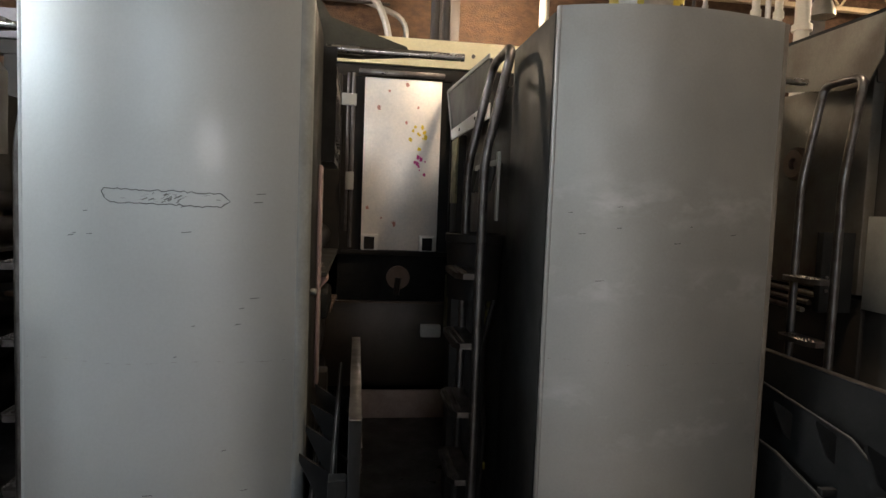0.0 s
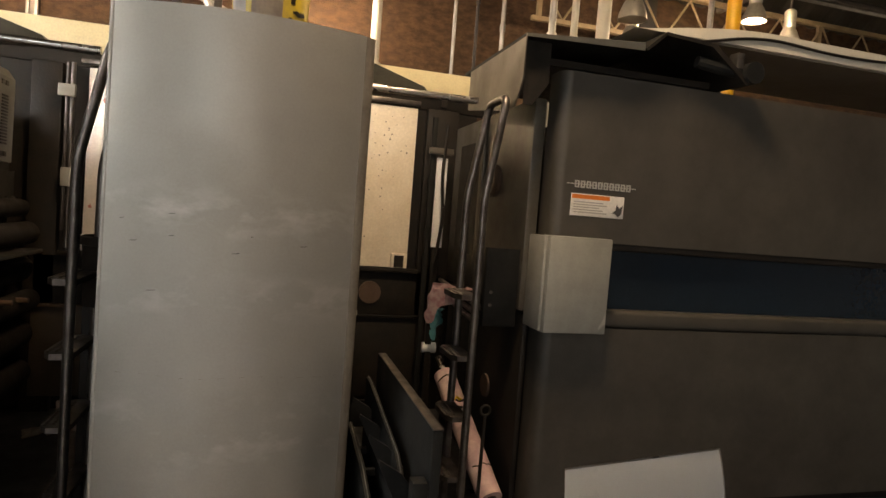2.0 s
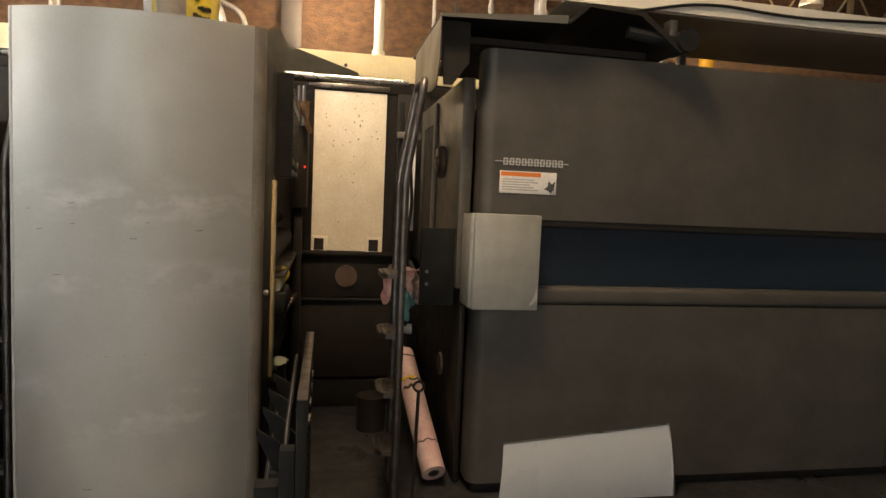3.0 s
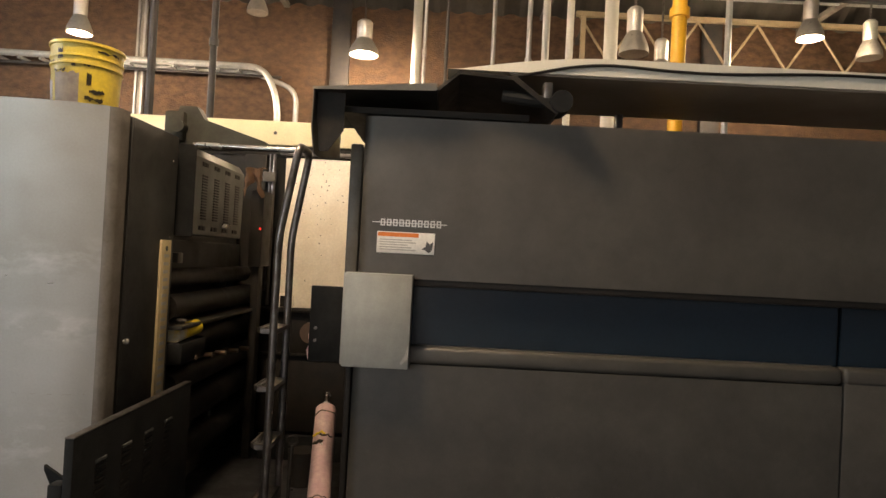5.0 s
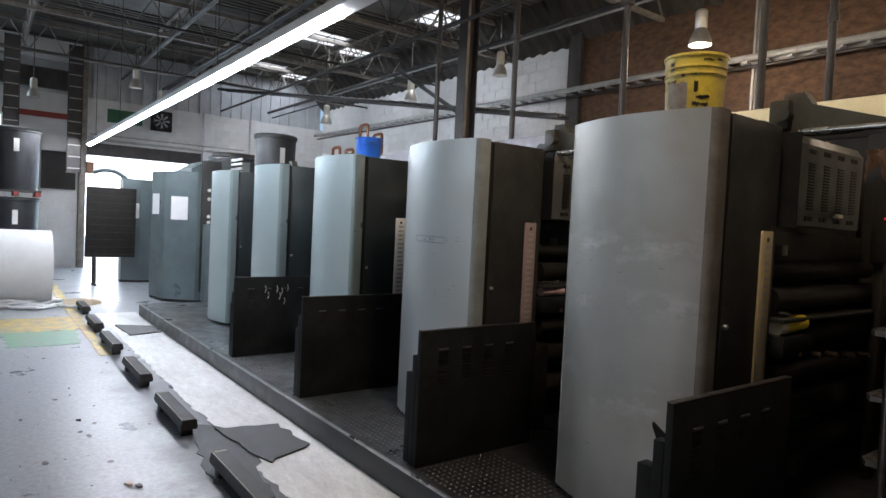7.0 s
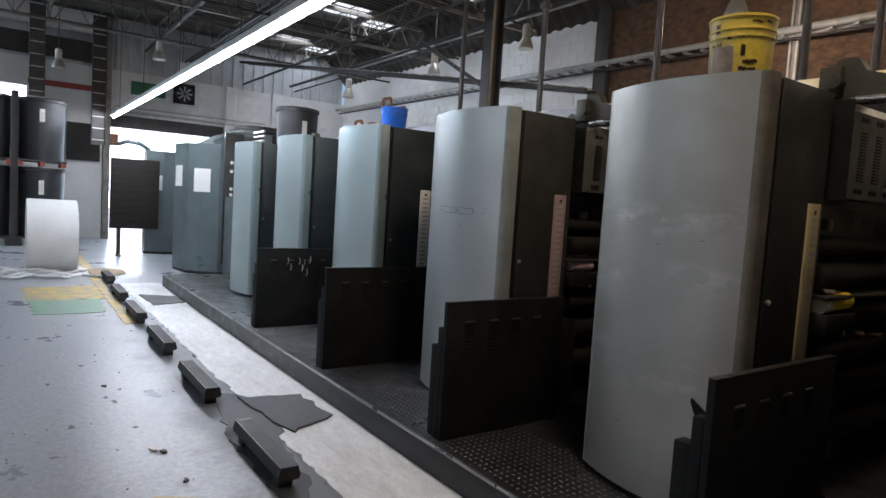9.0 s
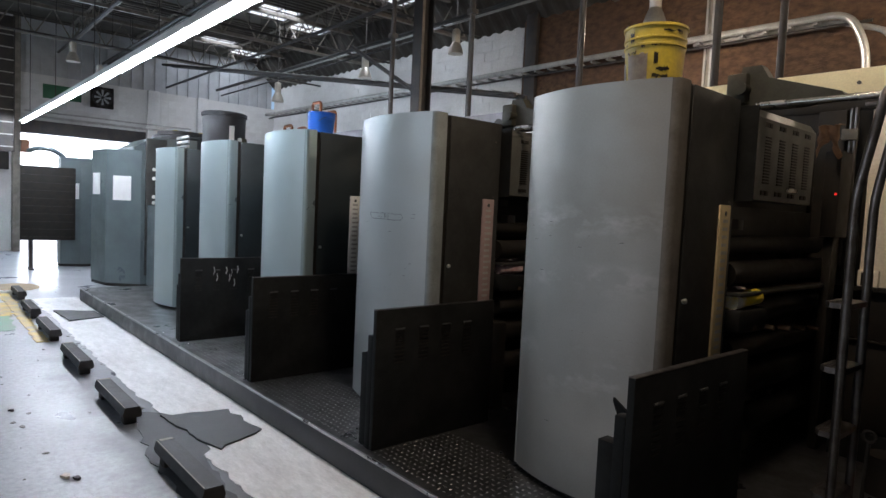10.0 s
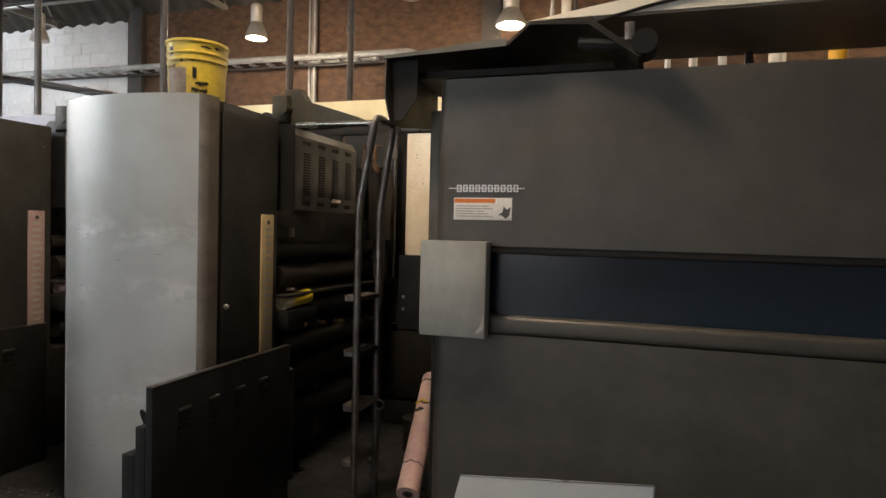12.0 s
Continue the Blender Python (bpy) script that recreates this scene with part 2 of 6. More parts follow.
bucket_yellow = surface("dirty_yellow_plastic", (0.66, 0.5, 0.05), (0.36, 0.27, 0.07), 0.42, 0.0, 9, 60, 0.05, 0.6)
ink_smear = surface("black_ink_smear", (0.025, 0.022, 0.02), (0.1, 0.08, 0.03), 0.5, 0.0, 20, 90, 0.1)
label_paper = surface("scuffed_label", (0.5, 0.44, 0.36), (0.36, 0.3, 0.27), 0.6, 0.0, 18, 90, 0.05, 0.9)
bucket_blue = surface("blue_plastic", (0.02, 0.14, 0.62), (0.02, 0.1, 0.48), 0.35, 0.0, 5, 60, 0.02)
paper_white = surface("white_paper", (0.8, 0.8, 0.79), (0.72, 0.72, 0.71), 0.6, 0.0, 4, 90, 0.02)
paper_pink = surface("ink_stained_paper_roll", (0.62, 0.46, 0.42), (0.48, 0.3, 0.3), 0.7, 0.0, 7, 60, 0.05, 0.8)
scale_yellow = surface("aged_scale_plate", (0.56, 0.45, 0.24), (0.42, 0.33, 0.2), 0.5, 0.0, 10, 80, 0.03)
scale_pink = surface("ink_stained_scale_plate", (0.4, 0.29, 0.28), (0.28, 0.2, 0.2), 0.5, 0.0, 10, 80, 0.03)
sticker_white = surface("sticker_white", (0.78, 0.76, 0.72), (0.7, 0.67, 0.62), 0.5, 0.0, 20, 90, 0.0)
sticker_orange = surface("sticker_orange", (0.75, 0.2, 0.03), (0.68, 0.18, 0.03), 0.5, 0.0, 20, 90, 0.0)
mark_grey = surface("printed_grey", (0.42, 0.4, 0.37), (0.36, 0.34, 0.31), 0.5, 0.0, 20, 90, 0.0)
mark_dark = surface("printed_dark", (0.05, 0.05, 0.05), (0.08, 0.08, 0.08), 0.5, 0.0, 20, 90, 0.0)
logo_silver = surface("logo_silver", (0.6, 0.59, 0.56), (0.5, 0.49, 0.46), 0.35, 0.4, 20, 90, 0.0)
cabinet_teal = surface("grey_green_cabinet", (0.115, 0.145, 0.15), (0.085, 0.105, 0.11), 0.36, 0.2, 2, 120, 0.02, 0.7)
tank_grey = surface("dark_grey_tank", (0.026, 0.027, 0.03), (0.018, 0.019, 0.02), 0.45, 0.0, 3, 80, 0.03)
red_paint = surface("dull_red_paint", (0.3, 0.04, 0.03), (0.2, 0.03, 0.025), 0.5, 0.0, 6, 80, 0.03)
orange_frame = surface("orange_rusty_paint", (0.27, 0.1, 0.04), (0.17, 0.065, 0.03), 0.5, 0.0, 8, 80, 0.05)
yellow_paint = surface("yellow_pipe_paint", (0.75, 0.4, 0.02), (0.6, 0.3, 0.02), 0.45, 0.0, 6, 80, 0.03)
duct_white = surface("off_white_duct", (0.68, 0.65, 0.56), (0.56, 0.53, 0.45), 0.5, 0.0, 2, 60, 0.01, 0.6, coarse=0.025)
green_sign = surface("green_board", (0.03, 0.14, 0.07), (0.03, 0.1, 0.05), 0.5, 0.0, 4, 60, 0.02)
tube_glow = glowing("fluorescent_tube", (0.93, 0.97, 1.0), FLUO)
bulb_glow = glowing("lamp_bulb", (1.0, 0.9, 0.74), HIGHBAY)
red_glow = glowing("red_indicator", (1.0, 0.03, 0.02), 0.7)


def worn_lane(m, colour):
    """A dark, ragged lane worn along the row of blocks, with fine scratches over the whole floor."""
    nt = m.node_tree
    N, L = nt.nodes, nt.links
    b = N["Principled BSDF"]
    old = b.inputs["Base Color"].links[0].from_socket
    tc = N.new("ShaderNodeTexCoord")
    sep = N.new("ShaderNodeSeparateXYZ")
    L.new(tc.outputs["Object"], sep.inputs[0])
    nz = N.new("ShaderNodeTexNoise")
    nz.inputs["Scale"].default_value, nz.inputs["Detail"].default_value, nz.inputs["Roughness"].default_value = 2.2, 7.0, 0.65
    L.new(tc.outputs["Object"], nz.inputs["Vector"])
    sway = N.new("ShaderNodeMath")
    sway.operation, sway.inputs[1].default_value = "MULTIPLY_ADD", 1.1
    L.new(nz.outputs["Fac"], sway.inputs[0])
    L.new(sep.outputs[1], sway.inputs[2])
    lane = N.new("ShaderNodeMapRange")
    lane.interpolation_type = "SMOOTHSTEP"
    lane.inputs[1].default_value, lane.inputs[2].default_value, lane.inputs[4].default_value = 0.98, 1.38, 0.85
    L.new(sway.outputs[0], lane.inputs[0])
    ends = N.new("ShaderNodeMapRange")
    ends.inputs[1].default_value, ends.inputs[2].default_value = -5.6, -2.2
    L.new(sep.outputs[0], ends.inputs[0])
    far = N.new("ShaderNodeMapRange")
    far.inputs[1].default_value, far.inputs[2].default_value, far.inputs[3].default_value, far.inputs[4].default_value = 2.0, 3.0, 1.0, 0.0
    L.new(sep.outputs[1], far.inputs[0])
    f = N.new("ShaderNodeMath")
    f.operation = "MULTIPLY"
    L.new(lane.outputs[0], f.inputs[0])
    L.new(ends.outputs[0], f.inputs[1])
    f2 = N.new("ShaderNodeMath")
    f2.operation = "MULTIPLY"
    L.new(f.outputs[0], f2.inputs[0])
    L.new(far.outputs[0], f2.inputs[1])
    mix = N.new("ShaderNodeMix")
    mix.data_type = "RGBA"
    mix.inputs[7].default_value = (*colour, 1)
    L.new(f2.outputs[0], mix.inputs[0])
    L.new(old, mix.inputs[6])
    last = mix.outputs[2]
    for turn, size in ((25, 9.0), (-50, 7.0), (80, 11.0)):
        mp = N.new("ShaderNodeMapping")
        mp.inputs["Rotation"].default_value = (0, 0, radians(turn))
        mp.inputs["Scale"].default_value = (1.0, 9.0, 1.0)
        L.new(tc.outputs["Object"], mp.inputs[0])
        sc = N.new("ShaderNodeTexNoise")
        sc.inputs["Scale"].default_value, sc.inputs["Detail"].default_value = size, 3.0
        L.new(mp.outputs[0], sc.inputs["Vector"])
        cut = N.new("ShaderNodeMapRange")
        cut.inputs[1].default_value, cut.inputs[2].default_value, cut.inputs[4].default_value = 0.67, 0.74, 0.4
        L.new(sc.outputs["Fac"], cut.inputs[0])
        dark = N.new("ShaderNodeMix")
        dark.data_type = "RGBA"
        dark.inputs[7].default_value = (0.12, 0.12, 0.125, 1)
        L.new(cut.outputs[0], dark.inputs[0])
        L.new(last, dark.inputs[6])
        last = dark.outputs[2]
    L.new(last, b.inputs["Base Color"])


worn_lane(floor_conc, (0.10, 0.10, 0.108))

# ---- builders ----
def box(bm, x0, x1, y0, y1, z0, z1, bevel=0.0, seg=2):
    made = bmesh.ops.create_cube(bm, size=1.0)["verts"]
    for v in made:
        v.co = Vector((x0 + (v.co.x + 0.5) * (x1 - x0), y0 + (v.co.y + 0.5) * (y1 - y0), z0 + (v.co.z + 0.5) * (z1 - z0)))
    if bevel:
        edges = {e for v in made for e in v.link_edges}
        bmesh.ops.bevel(bm, geom=list(edges), offset=bevel, segments=seg, affect="EDGES", profile=0.5)
    return bm


def cyl(bm, a, b, r, r2=None, n=14, caps=True):
    a, b = Vector(a), Vector(b)
    d = b - a
    m = Matrix.Translation((a + b) / 2) @ d.to_track_quat("Z", "Y").to_matrix().to_4x4()
    bmesh.ops.create_cone(bm, cap_ends=caps, segments=n, radius1=r, radius2=r if r2 is None else r2, depth=d.length, matrix=m)
    return bm


def tube(bm, pts, r, n=10):
    """A round bar along a line of points."""
    pts = [Vector(p) for p in pts]
    rings = []
    side = None
    for i, p in enumerate(pts):
        d = (pts[min(i + 1, len(pts) - 1)] - pts[max(i - 1, 0)]).normalized()
        if side is None:
            side = d.orthogonal().normalized()
        side = (side - d * side.dot(d)).normalized()
        up = d.cross(side)
        rings.append([bm.verts.new(p + r * (math.cos(a) * side + math.sin(a) * up)) for a in [2 * math.pi * k / n for k in range(n)]])
    for one, two in zip(rings, rings[1:]):
        for k in range(n):
            bm.faces.new((one[k], one[(k + 1) % n], two[(k + 1) % n], two[k]))
    bm.faces.new(rings[0][::-1])
    bm.faces.new(rings[-1])
    return bm


def rounded(pts, r, n=5):
    """A line of points with its inner corners rounded."""
    pts = [Vector(p) for p in pts]
    out = [pts[0]]
    for a, b, c in zip(pts, pts[1:], pts[2:]):
        u, v = (a - b), (c - b)
        k = min(r, u.length * 0.45, v.length * 0.45)
        u, v = b + u.normalized() * k, b + v.normalized() * k
        out += [(1 - s) ** 2 * u + 2 * s * (1 - s) * b + s * s * v for s in [i / n for i in range(n + 1)]]
    return out + [pts[-1]]


def prism(bm, pts, axis, a, b):
    """A flat outline, pushed from a to b along an axis (x: outline in y, z; y: in x, z; z: in x, y)."""
    def at(p, s):
        return {"x": (s, p[0], p[1]), "y": (p[0], s, p[1]), "z": (p[0], p[1], s)}[axis]
    lo, hi = [bm.verts.new(at(p, a)) for p in pts], [bm.verts.new(at(p, b)) for p in pts]
    n = len(pts)
    bm.faces.new(lo[::-1])
    bm.faces.new(hi)
    for k in range(n):
        bm.faces.new((lo[k], lo[(k + 1) % n], hi[(k + 1) % n], hi[k]))
    return bm


def lathe(bm, profile, n=28, at=(0, 0, 0)):
    """A turned body from (radius, height) pairs."""
    rings = [[bm.verts.new((at[0] + r * math.cos(2 * math.pi * k / n), at[1] + r * math.sin(2 * math.pi * k / n), at[2] + z)) for k in range(n)] for r, z in profile]
    for one, two in zip(rings, rings[1:]):
        for k in range(n):
            bm.faces.new((one[k], one[(k + 1) % n], two[(k + 1) % n], two[k]))
    bm.faces.new(rings[0][::-1])
    return bm


def B():
    return bmesh.new()


def finish(name, bm, material, smooth=True):
    bmesh.ops.recalc_face_normals(bm, faces=bm.faces)
    me = bpy.data.meshes.new(name)
    bm.to_mesh(me)
    bm.free()
    me.materials.append(material)
    if smooth:
        me.shade_smooth()
        me.set_sharp_from_angle(angle=radians(35))
    return me


def part(name, bm, material, parent, label="", smooth=True):
    ob = new(name, finish(name, bm, material, smooth))
    ob.parent = parent
    return tagged(ob, label)


def thing(name, label, category, group="", at=(0, 0, 0)):
    ob = new(name)
    ob.empty_display_size = 0.1
    ob.location = at
    return tagged(ob, label, category, group)


def solid(name, bm, material, label, category, group="", kind="", at=(0, 0, 0), smooth=True):
    ob = new(name, finish(name, bm, material, smooth))
    ob.location = at
    return tagged(ob, label, category, group, kind)


# ---- the hall ----
ZP, YB, XE = 0.17, 8.5, -16.0
PITCH, X1 = 1.57, 0.474
solid("floor", box(B(), -40, 14.2, -14, 14, -0.2, 0), floor_conc, "worn grey painted concrete floor of the hall", "floor", kind="structure", smooth=False)


def irregular(bm, pts, z, wobble=0.03, thick=0.004, seed=1):
    """A thin sheet with a ragged outline."""
    rnd = random.Random(seed)
    out = []
    for a, b in zip(pts, pts[1:] + pts[:1]):
        n = max(2, int(math.dist(a, b) / 0.07))
        out += [(a[0] + (b[0] - a[0]) * k / n + rnd.uniform(-wobble, wobble), a[1] + (b[1] - a[1]) * k / n + rnd.uniform(-wobble, wobble)) for k in range(n)]
    return prism(bm, out, "z", z, z + thick)


solid("floor_strip", irregular(B(), [(-7.6, 1.0), (3.0, 1.0), (3.0, 1.56), (-7.6, 1.56)], 0.0, 0.02, 0.004, 2), strip_white, "worn white painted floor strip beside the platform", "floor", kind="structure")
solid("floor_marking_yellow", irregular(B(), [(-7.4, -0.2), (-6.3, -0.16), (-6.3, 0.62), (-7.4, 0.8)], 0.0, 0.03, 0.004, 3), yellow_floor, "worn yellow floor marking band", "floor marking", kind="structure")
solid("floor_marking_green", irregular(B(), [(-6.3, -0.16), (-5.35, -0.12), (-5.35, 0.58), (-6.3, 0.62)], 0.0, 0.03, 0.004, 4), green_floor, "worn green floor marking band", "floor marking", kind="structure")
solid("floor_line_yellow", irregular(B(), [(-15, 0.72), (-4.6, 0.66), (-4.6, 0.76), (-15, 0.9)], 0.001, 0.02, 0.005, 5), yellow_floor, "faded yellow aisle line on the floor", "floor marking", kind="structure")

# end wall with the loading door
DY0, DY1, DZ = 1.83, 4.6, 2.94
wall = B()
box(wall, XE - 0.25, XE, -9, -2.4, 0, 4.42)
box(wall, XE - 0.25, XE, 0.0, DY0, 0, 4.42)
box(wall, XE - 0.25, XE, -2.4, 0.0, 0, 3.38)
box(wall, XE - 0.25, XE, -2.4, 0.0, 3.74, 4.42)
box(wall, XE - 0.25, XE, DY1, YB, 0, 4.42)
box(wall, XE - 0.25, XE, DY0, DY1, DZ, 4.42)
solid("wall_west", wall, white_wall, "white painted block end wall with a loading door", "wall", kind="structure", smooth=False)
rib = B()
for k in range(116):
    y = -9 + k * 0.15
    if -8.0 < y < -1.3:
        box(rib, XE - 0.2, XE, y, y + 0.15, 5.6, 6.0)
        continue
    box(rib, XE - 0.2, XE - (0.0 if k % 2 else 0.05), y, y + 0.15, 4.42, 6.0)
solid("clerestory_cladding", rib, corrugated, "grey corrugated sheet cladding above the end wall", "wall", kind="structure", smooth=False)
pil = B()
for y in (6.1, 4.75):
    box(pil, XE, XE + 0.12, y, y + 0.3, 0, 4.42, 0.01)
solid("wall_pilaster", pil, white_wall, "white painted wall pilasters", "wall", kind="structure")
solid("wall_column_west", box(B(), XE + 0.002, XE + 0.22, 1.66, 1.82, 0, 5.7, 0.01), truss_paint, "worn cream-grey column beside the loading door", "column", kind="structure")
solid("wall_beam_west", box(B(), XE + 0.002, XE + 0.2, -1.25, 1.658, 4.5, 4.98, 0.01), dark_steel, "dark steel beam on the end wall", "beam", kind="structure", smooth=False)
solid("wall_band_west", box(B(), XE + 0.002, XE + 0.24, -1.25, 1.658, 5.2, 5.7, 0.01), white_wall, "cream painted concrete beam on the end wall", "beam", kind="structure", smooth=False)
solid("door_lintel", box(B(), XE + 0.002, XE + 0.14, DY0 - 0.1, DY1 + 0.1, DZ, DZ + 0.32, 0.01), dark_steel, "dark rolled shutter housing over the loading door", "door", kind="structure")
# back wall: white part and rough brown part
solid("wall_north_white", box(B(), XE, -5.46, YB, YB + 0.25, 0, 6.0), white_wall, "white painted block back wall", "wall", kind="structure", smooth=False)
solid("wall_north_brown", box(B(), -5.46, 14.2, YB - 0.06, YB + 0.25, 0, 6.0), brown_wall, "rough brown back wall under the roof", "wall", kind="structure", smooth=False)
ws = B()
box(ws, XE, -8, -9.2, -9, 0, 6.0)
box(ws, -2.4, -1.0, -9.2, -9, 0, 6.0)
box(ws, 1.0, 14.2, -9.2, -9, 0, 6.0)
box(ws, -1.0, 1.0, -9.2, -9, 0, 1.95)
box(ws, -1.0, 1.0, -9.2, -9, 2.95, 6.0)
box(ws, -8, -2.4, -9.2, -9, 0, 2.8)
box(ws, -8, -2.4, -9.2, -9, 4.6, 6.0)
solid("wall_south", ws, grey_wall, "plain grey wall with a long high window", "wall", kind="structure", smooth=False)
win = tagged(new("window_1"), "long high window with grey steel bars", "window", kind="structure")
for k in range(6):
    part("window_bar", box(B(), -8 + 1.11 * k, -7.95 + 1.11 * k, -9.12, -9.06, 2.8, 4.6), truss_paint, win)
part("window_sill", box(B(), -8, -2.4, -9.2, -8.9, 2.76, 2.8), truss_paint, win)
solid("wall_east", box(B(), 14, 14.2, -9, YB, 0, 6.0), grey_wall, "plain grey wall at the end of the hall", "wall", kind="structure", smooth=False)

# roof deck with roof lights
SKY = [(-11.8, 6.72), (-11.4, 5.55), (-15.5, 6.76), (-15.0, 5.6), (-8.35, 6.75), (-12.0, -1.5), (-8.0, -1.5), (-4.0, -4.5), (1.0, -4.5), (6.0, -4.5)]
roof = B()
xs = sorted({XE, 14.2} | {x for x, _ in SKY} | {x + 1.0 for x, _ in SKY})
for xa, xb in zip(xs, xs[1:]):
    holes = sorted(y for x, y in SKY if x <= xa + 0.01 and x + 1.0 >= xb - 0.01)
    y = -9.0
    for h in holes:
        box(roof, xa, xb, y, h, 5.75, 5.85)
        y = h + 0.95
    box(roof, xa, xb, y, YB, 5.75, 5.85)
solid("ceiling", roof, roof_metal, "dark metal roof deck with roof lights", "ceiling", kind="structure", smooth=False)

# ---- platform ----
plat = thing("platform", "dark steel tread-plate platform along the press", "platform")
part("deck", box(B(), -7.25, 8.0, 1.5425, 4.7, 0.13, ZP), deck_steel, plat, "worn chequered steel deck", smooth=False)
part("kerb_face", box(B(), -7.25, 8.0, 1.53, 1.542, 0.0, ZP - 0.0125, 0.003), kerb_black, plat, "black painted kerb face")
part("edge_strip", box(B(), -7.25, 8.0, 1.524, 1.542, ZP - 0.012, ZP + 0.004, 0.003), stud_steel, plat, "shiny worn steel edge")
part("kerb_face", box(B(), -7.27, -7.25, 1.53, 4.7, 0.0, ZP, 0.003), kerb_black, plat)

# ---- press towers ----
TW, TY, TZ = 0.80, 2.10, 2.095 - ZP
RC = 0.034
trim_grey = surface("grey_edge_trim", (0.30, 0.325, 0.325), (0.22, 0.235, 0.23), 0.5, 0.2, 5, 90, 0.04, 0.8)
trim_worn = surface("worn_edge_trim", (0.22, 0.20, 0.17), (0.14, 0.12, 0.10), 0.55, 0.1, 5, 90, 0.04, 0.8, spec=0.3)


def front_line(off=0.0, n=18):
    """The bowed plan line of a tower's front cover, then its rounded corner; off moves it inwards."""
    pts = []
    for k in range(n + 1):
        u = k / n
        x = 0.0 + off + u * (TW - RC - off)
        w = (2 * u - 1) ** 2
        pts.append((x, (-0.088 * (1 - w) if u < 0.5 else -0.088 + 0.07 * w) + off))
    cx, cy = pts[-1]
    for k in range(1, 7):
        a = k / 6 * math.pi / 2
        pts.append((cx + (RC - off) * math.sin(a), cy + RC * (1 - math.cos(a))))
    return pts + [(pts[-1][0], 0.074)]


def make_tower(scale_mat, scale_label, x, label, paint=None):
    """A printing unit's tall operator-side cover."""
    t = thing("press_tower", label, "press cover", "covers of the printing units", (x, TY, ZP))
    side = door_daylit if paint is silver_daylit else door_grey
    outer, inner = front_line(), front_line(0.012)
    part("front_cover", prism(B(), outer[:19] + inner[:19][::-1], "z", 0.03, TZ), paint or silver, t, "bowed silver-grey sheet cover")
    part("edge_trim", prism(B(), outer[18:] + inner[18:][::-1], "z", 0.03, TZ - 0.002), trim_worn if paint is silver_rubbed else trim_daylit if paint is silver_daylit else trim_grey, t, "dull rounded edge trim")
    part("edge_bead", cyl(B(), (0.007, 0.004, 0.03), (0.007, 0.004, TZ - 0.002), 0.0095, n=14), paint or silver, t, "rounded bright front edge")
    part("top_plate", prism(B(), [(p[0], p[1] + 0.012) for p in inner] + [(TW - 0.01, 0.55), (0.01, 0.55)], "z", TZ - 0.03, TZ - 0.012), side, t)
    part("plinth", prism(B(), [(p[0], p[1] + 0.03) for p in inner] + [(TW - 0.03, 0.55), (0.03, 0.55)], "z", 0.0, 0.035), ink_black, t)
    part("side_panel", box(B(), 0.0, 0.015, 0.03, 0.55, 0.03, TZ - 0.01, 0.003), side, t)
    d = part("side_door", box(B(), TW - 0.015, TW - 0.002, 0.108, 0.55, 0.03, TZ - 0.012, 0.003), side, t, "dark grey side door")
    # A black strip fills the gap and stands for its shade.
    part("door_gap", box(B(), TW - 0.018, TW - 0.008, 0.076, 0.107, 0.03, TZ - 0.02), ink_black, t, "black shadow gap")
    part("knob", lathe(B(), [(0.007, 0.0), (0.012, 0.007), (0.012, 0.017), (0.007, 0.021), (0.001, 0.022)], 14), box_grey, d, "small chrome knob").matrix_local = pose(TW - 0.002, 0.128, 0.985, 0, 90, 0)
    for k in range(5):
        part("rivet", lathe(B(), [(0.005, 0), (0.004, 0.003), (0.001, 0.004)], 8), steel_tube, d).matrix_local = pose(TW - 0.002, 0.5, 0.35 + 0.36 * k, 0, 90, 0)
    s = part("scale_plate", box(B(), TW - 0.001, TW + 0.012, 0.40, 0.50, 0.58, 1.415, 0.004), scale_mat, t, scale_label)
    bar = B()
    for k in range(20):
        box(bar, TW + 0.0115, TW + 0.0135, 0.425, 0.425 + (0.05 if k % 5 else 0.06), 0.63 + k * 0.037, 0.645 + k * 0.037)
    tagged(part("graduation", bar, mark_grey, s), "faded printed marks", kind="stuff")
    part("scale_dot", cyl(B(), (TW + 0.011, 0.45, 1.375), (TW + 0.0135, 0.45, 1.375), 0.012), mark_dark, s)
    return t


towers = []
for i in range(5):
    kind = (scale_yellow, "aged cream scale strip") if i == 0 else (scale_pink, "ink-stained scale strip") if i == 1 else (sticker_white, "white scale strip")
    words = ("tall silver-grey press tower cover with pale scuff marks", "tall silver-grey press tower cover with a peeled label outline")[i] if i < 2 else "tall silver-grey press tower cover with cool daylight painted in, and a dark side door"
    towers.append(make_tower(*kind, X1 - PITCH * i, words, silver_rubbed if i == 0 else silver if i == 1 else silver_daylit))
towers[1].scale = (1.022, 1.0, 1.0)
# outline of the peeled label
label_smear = surface("label_smear", (0.14, 0.14, 0.13), (0.22, 0.22, 0.21), 0.5)
scr = B()


def front_y(x):
    pts = front_line()
    for (xa, ya), (xb, yb) in zip(pts, pts[1:]):
        if xa <= x <= xb:
            return ya + (yb - ya) * (x - xa) / max(xb - xa, 1e-6)
    return 0.0


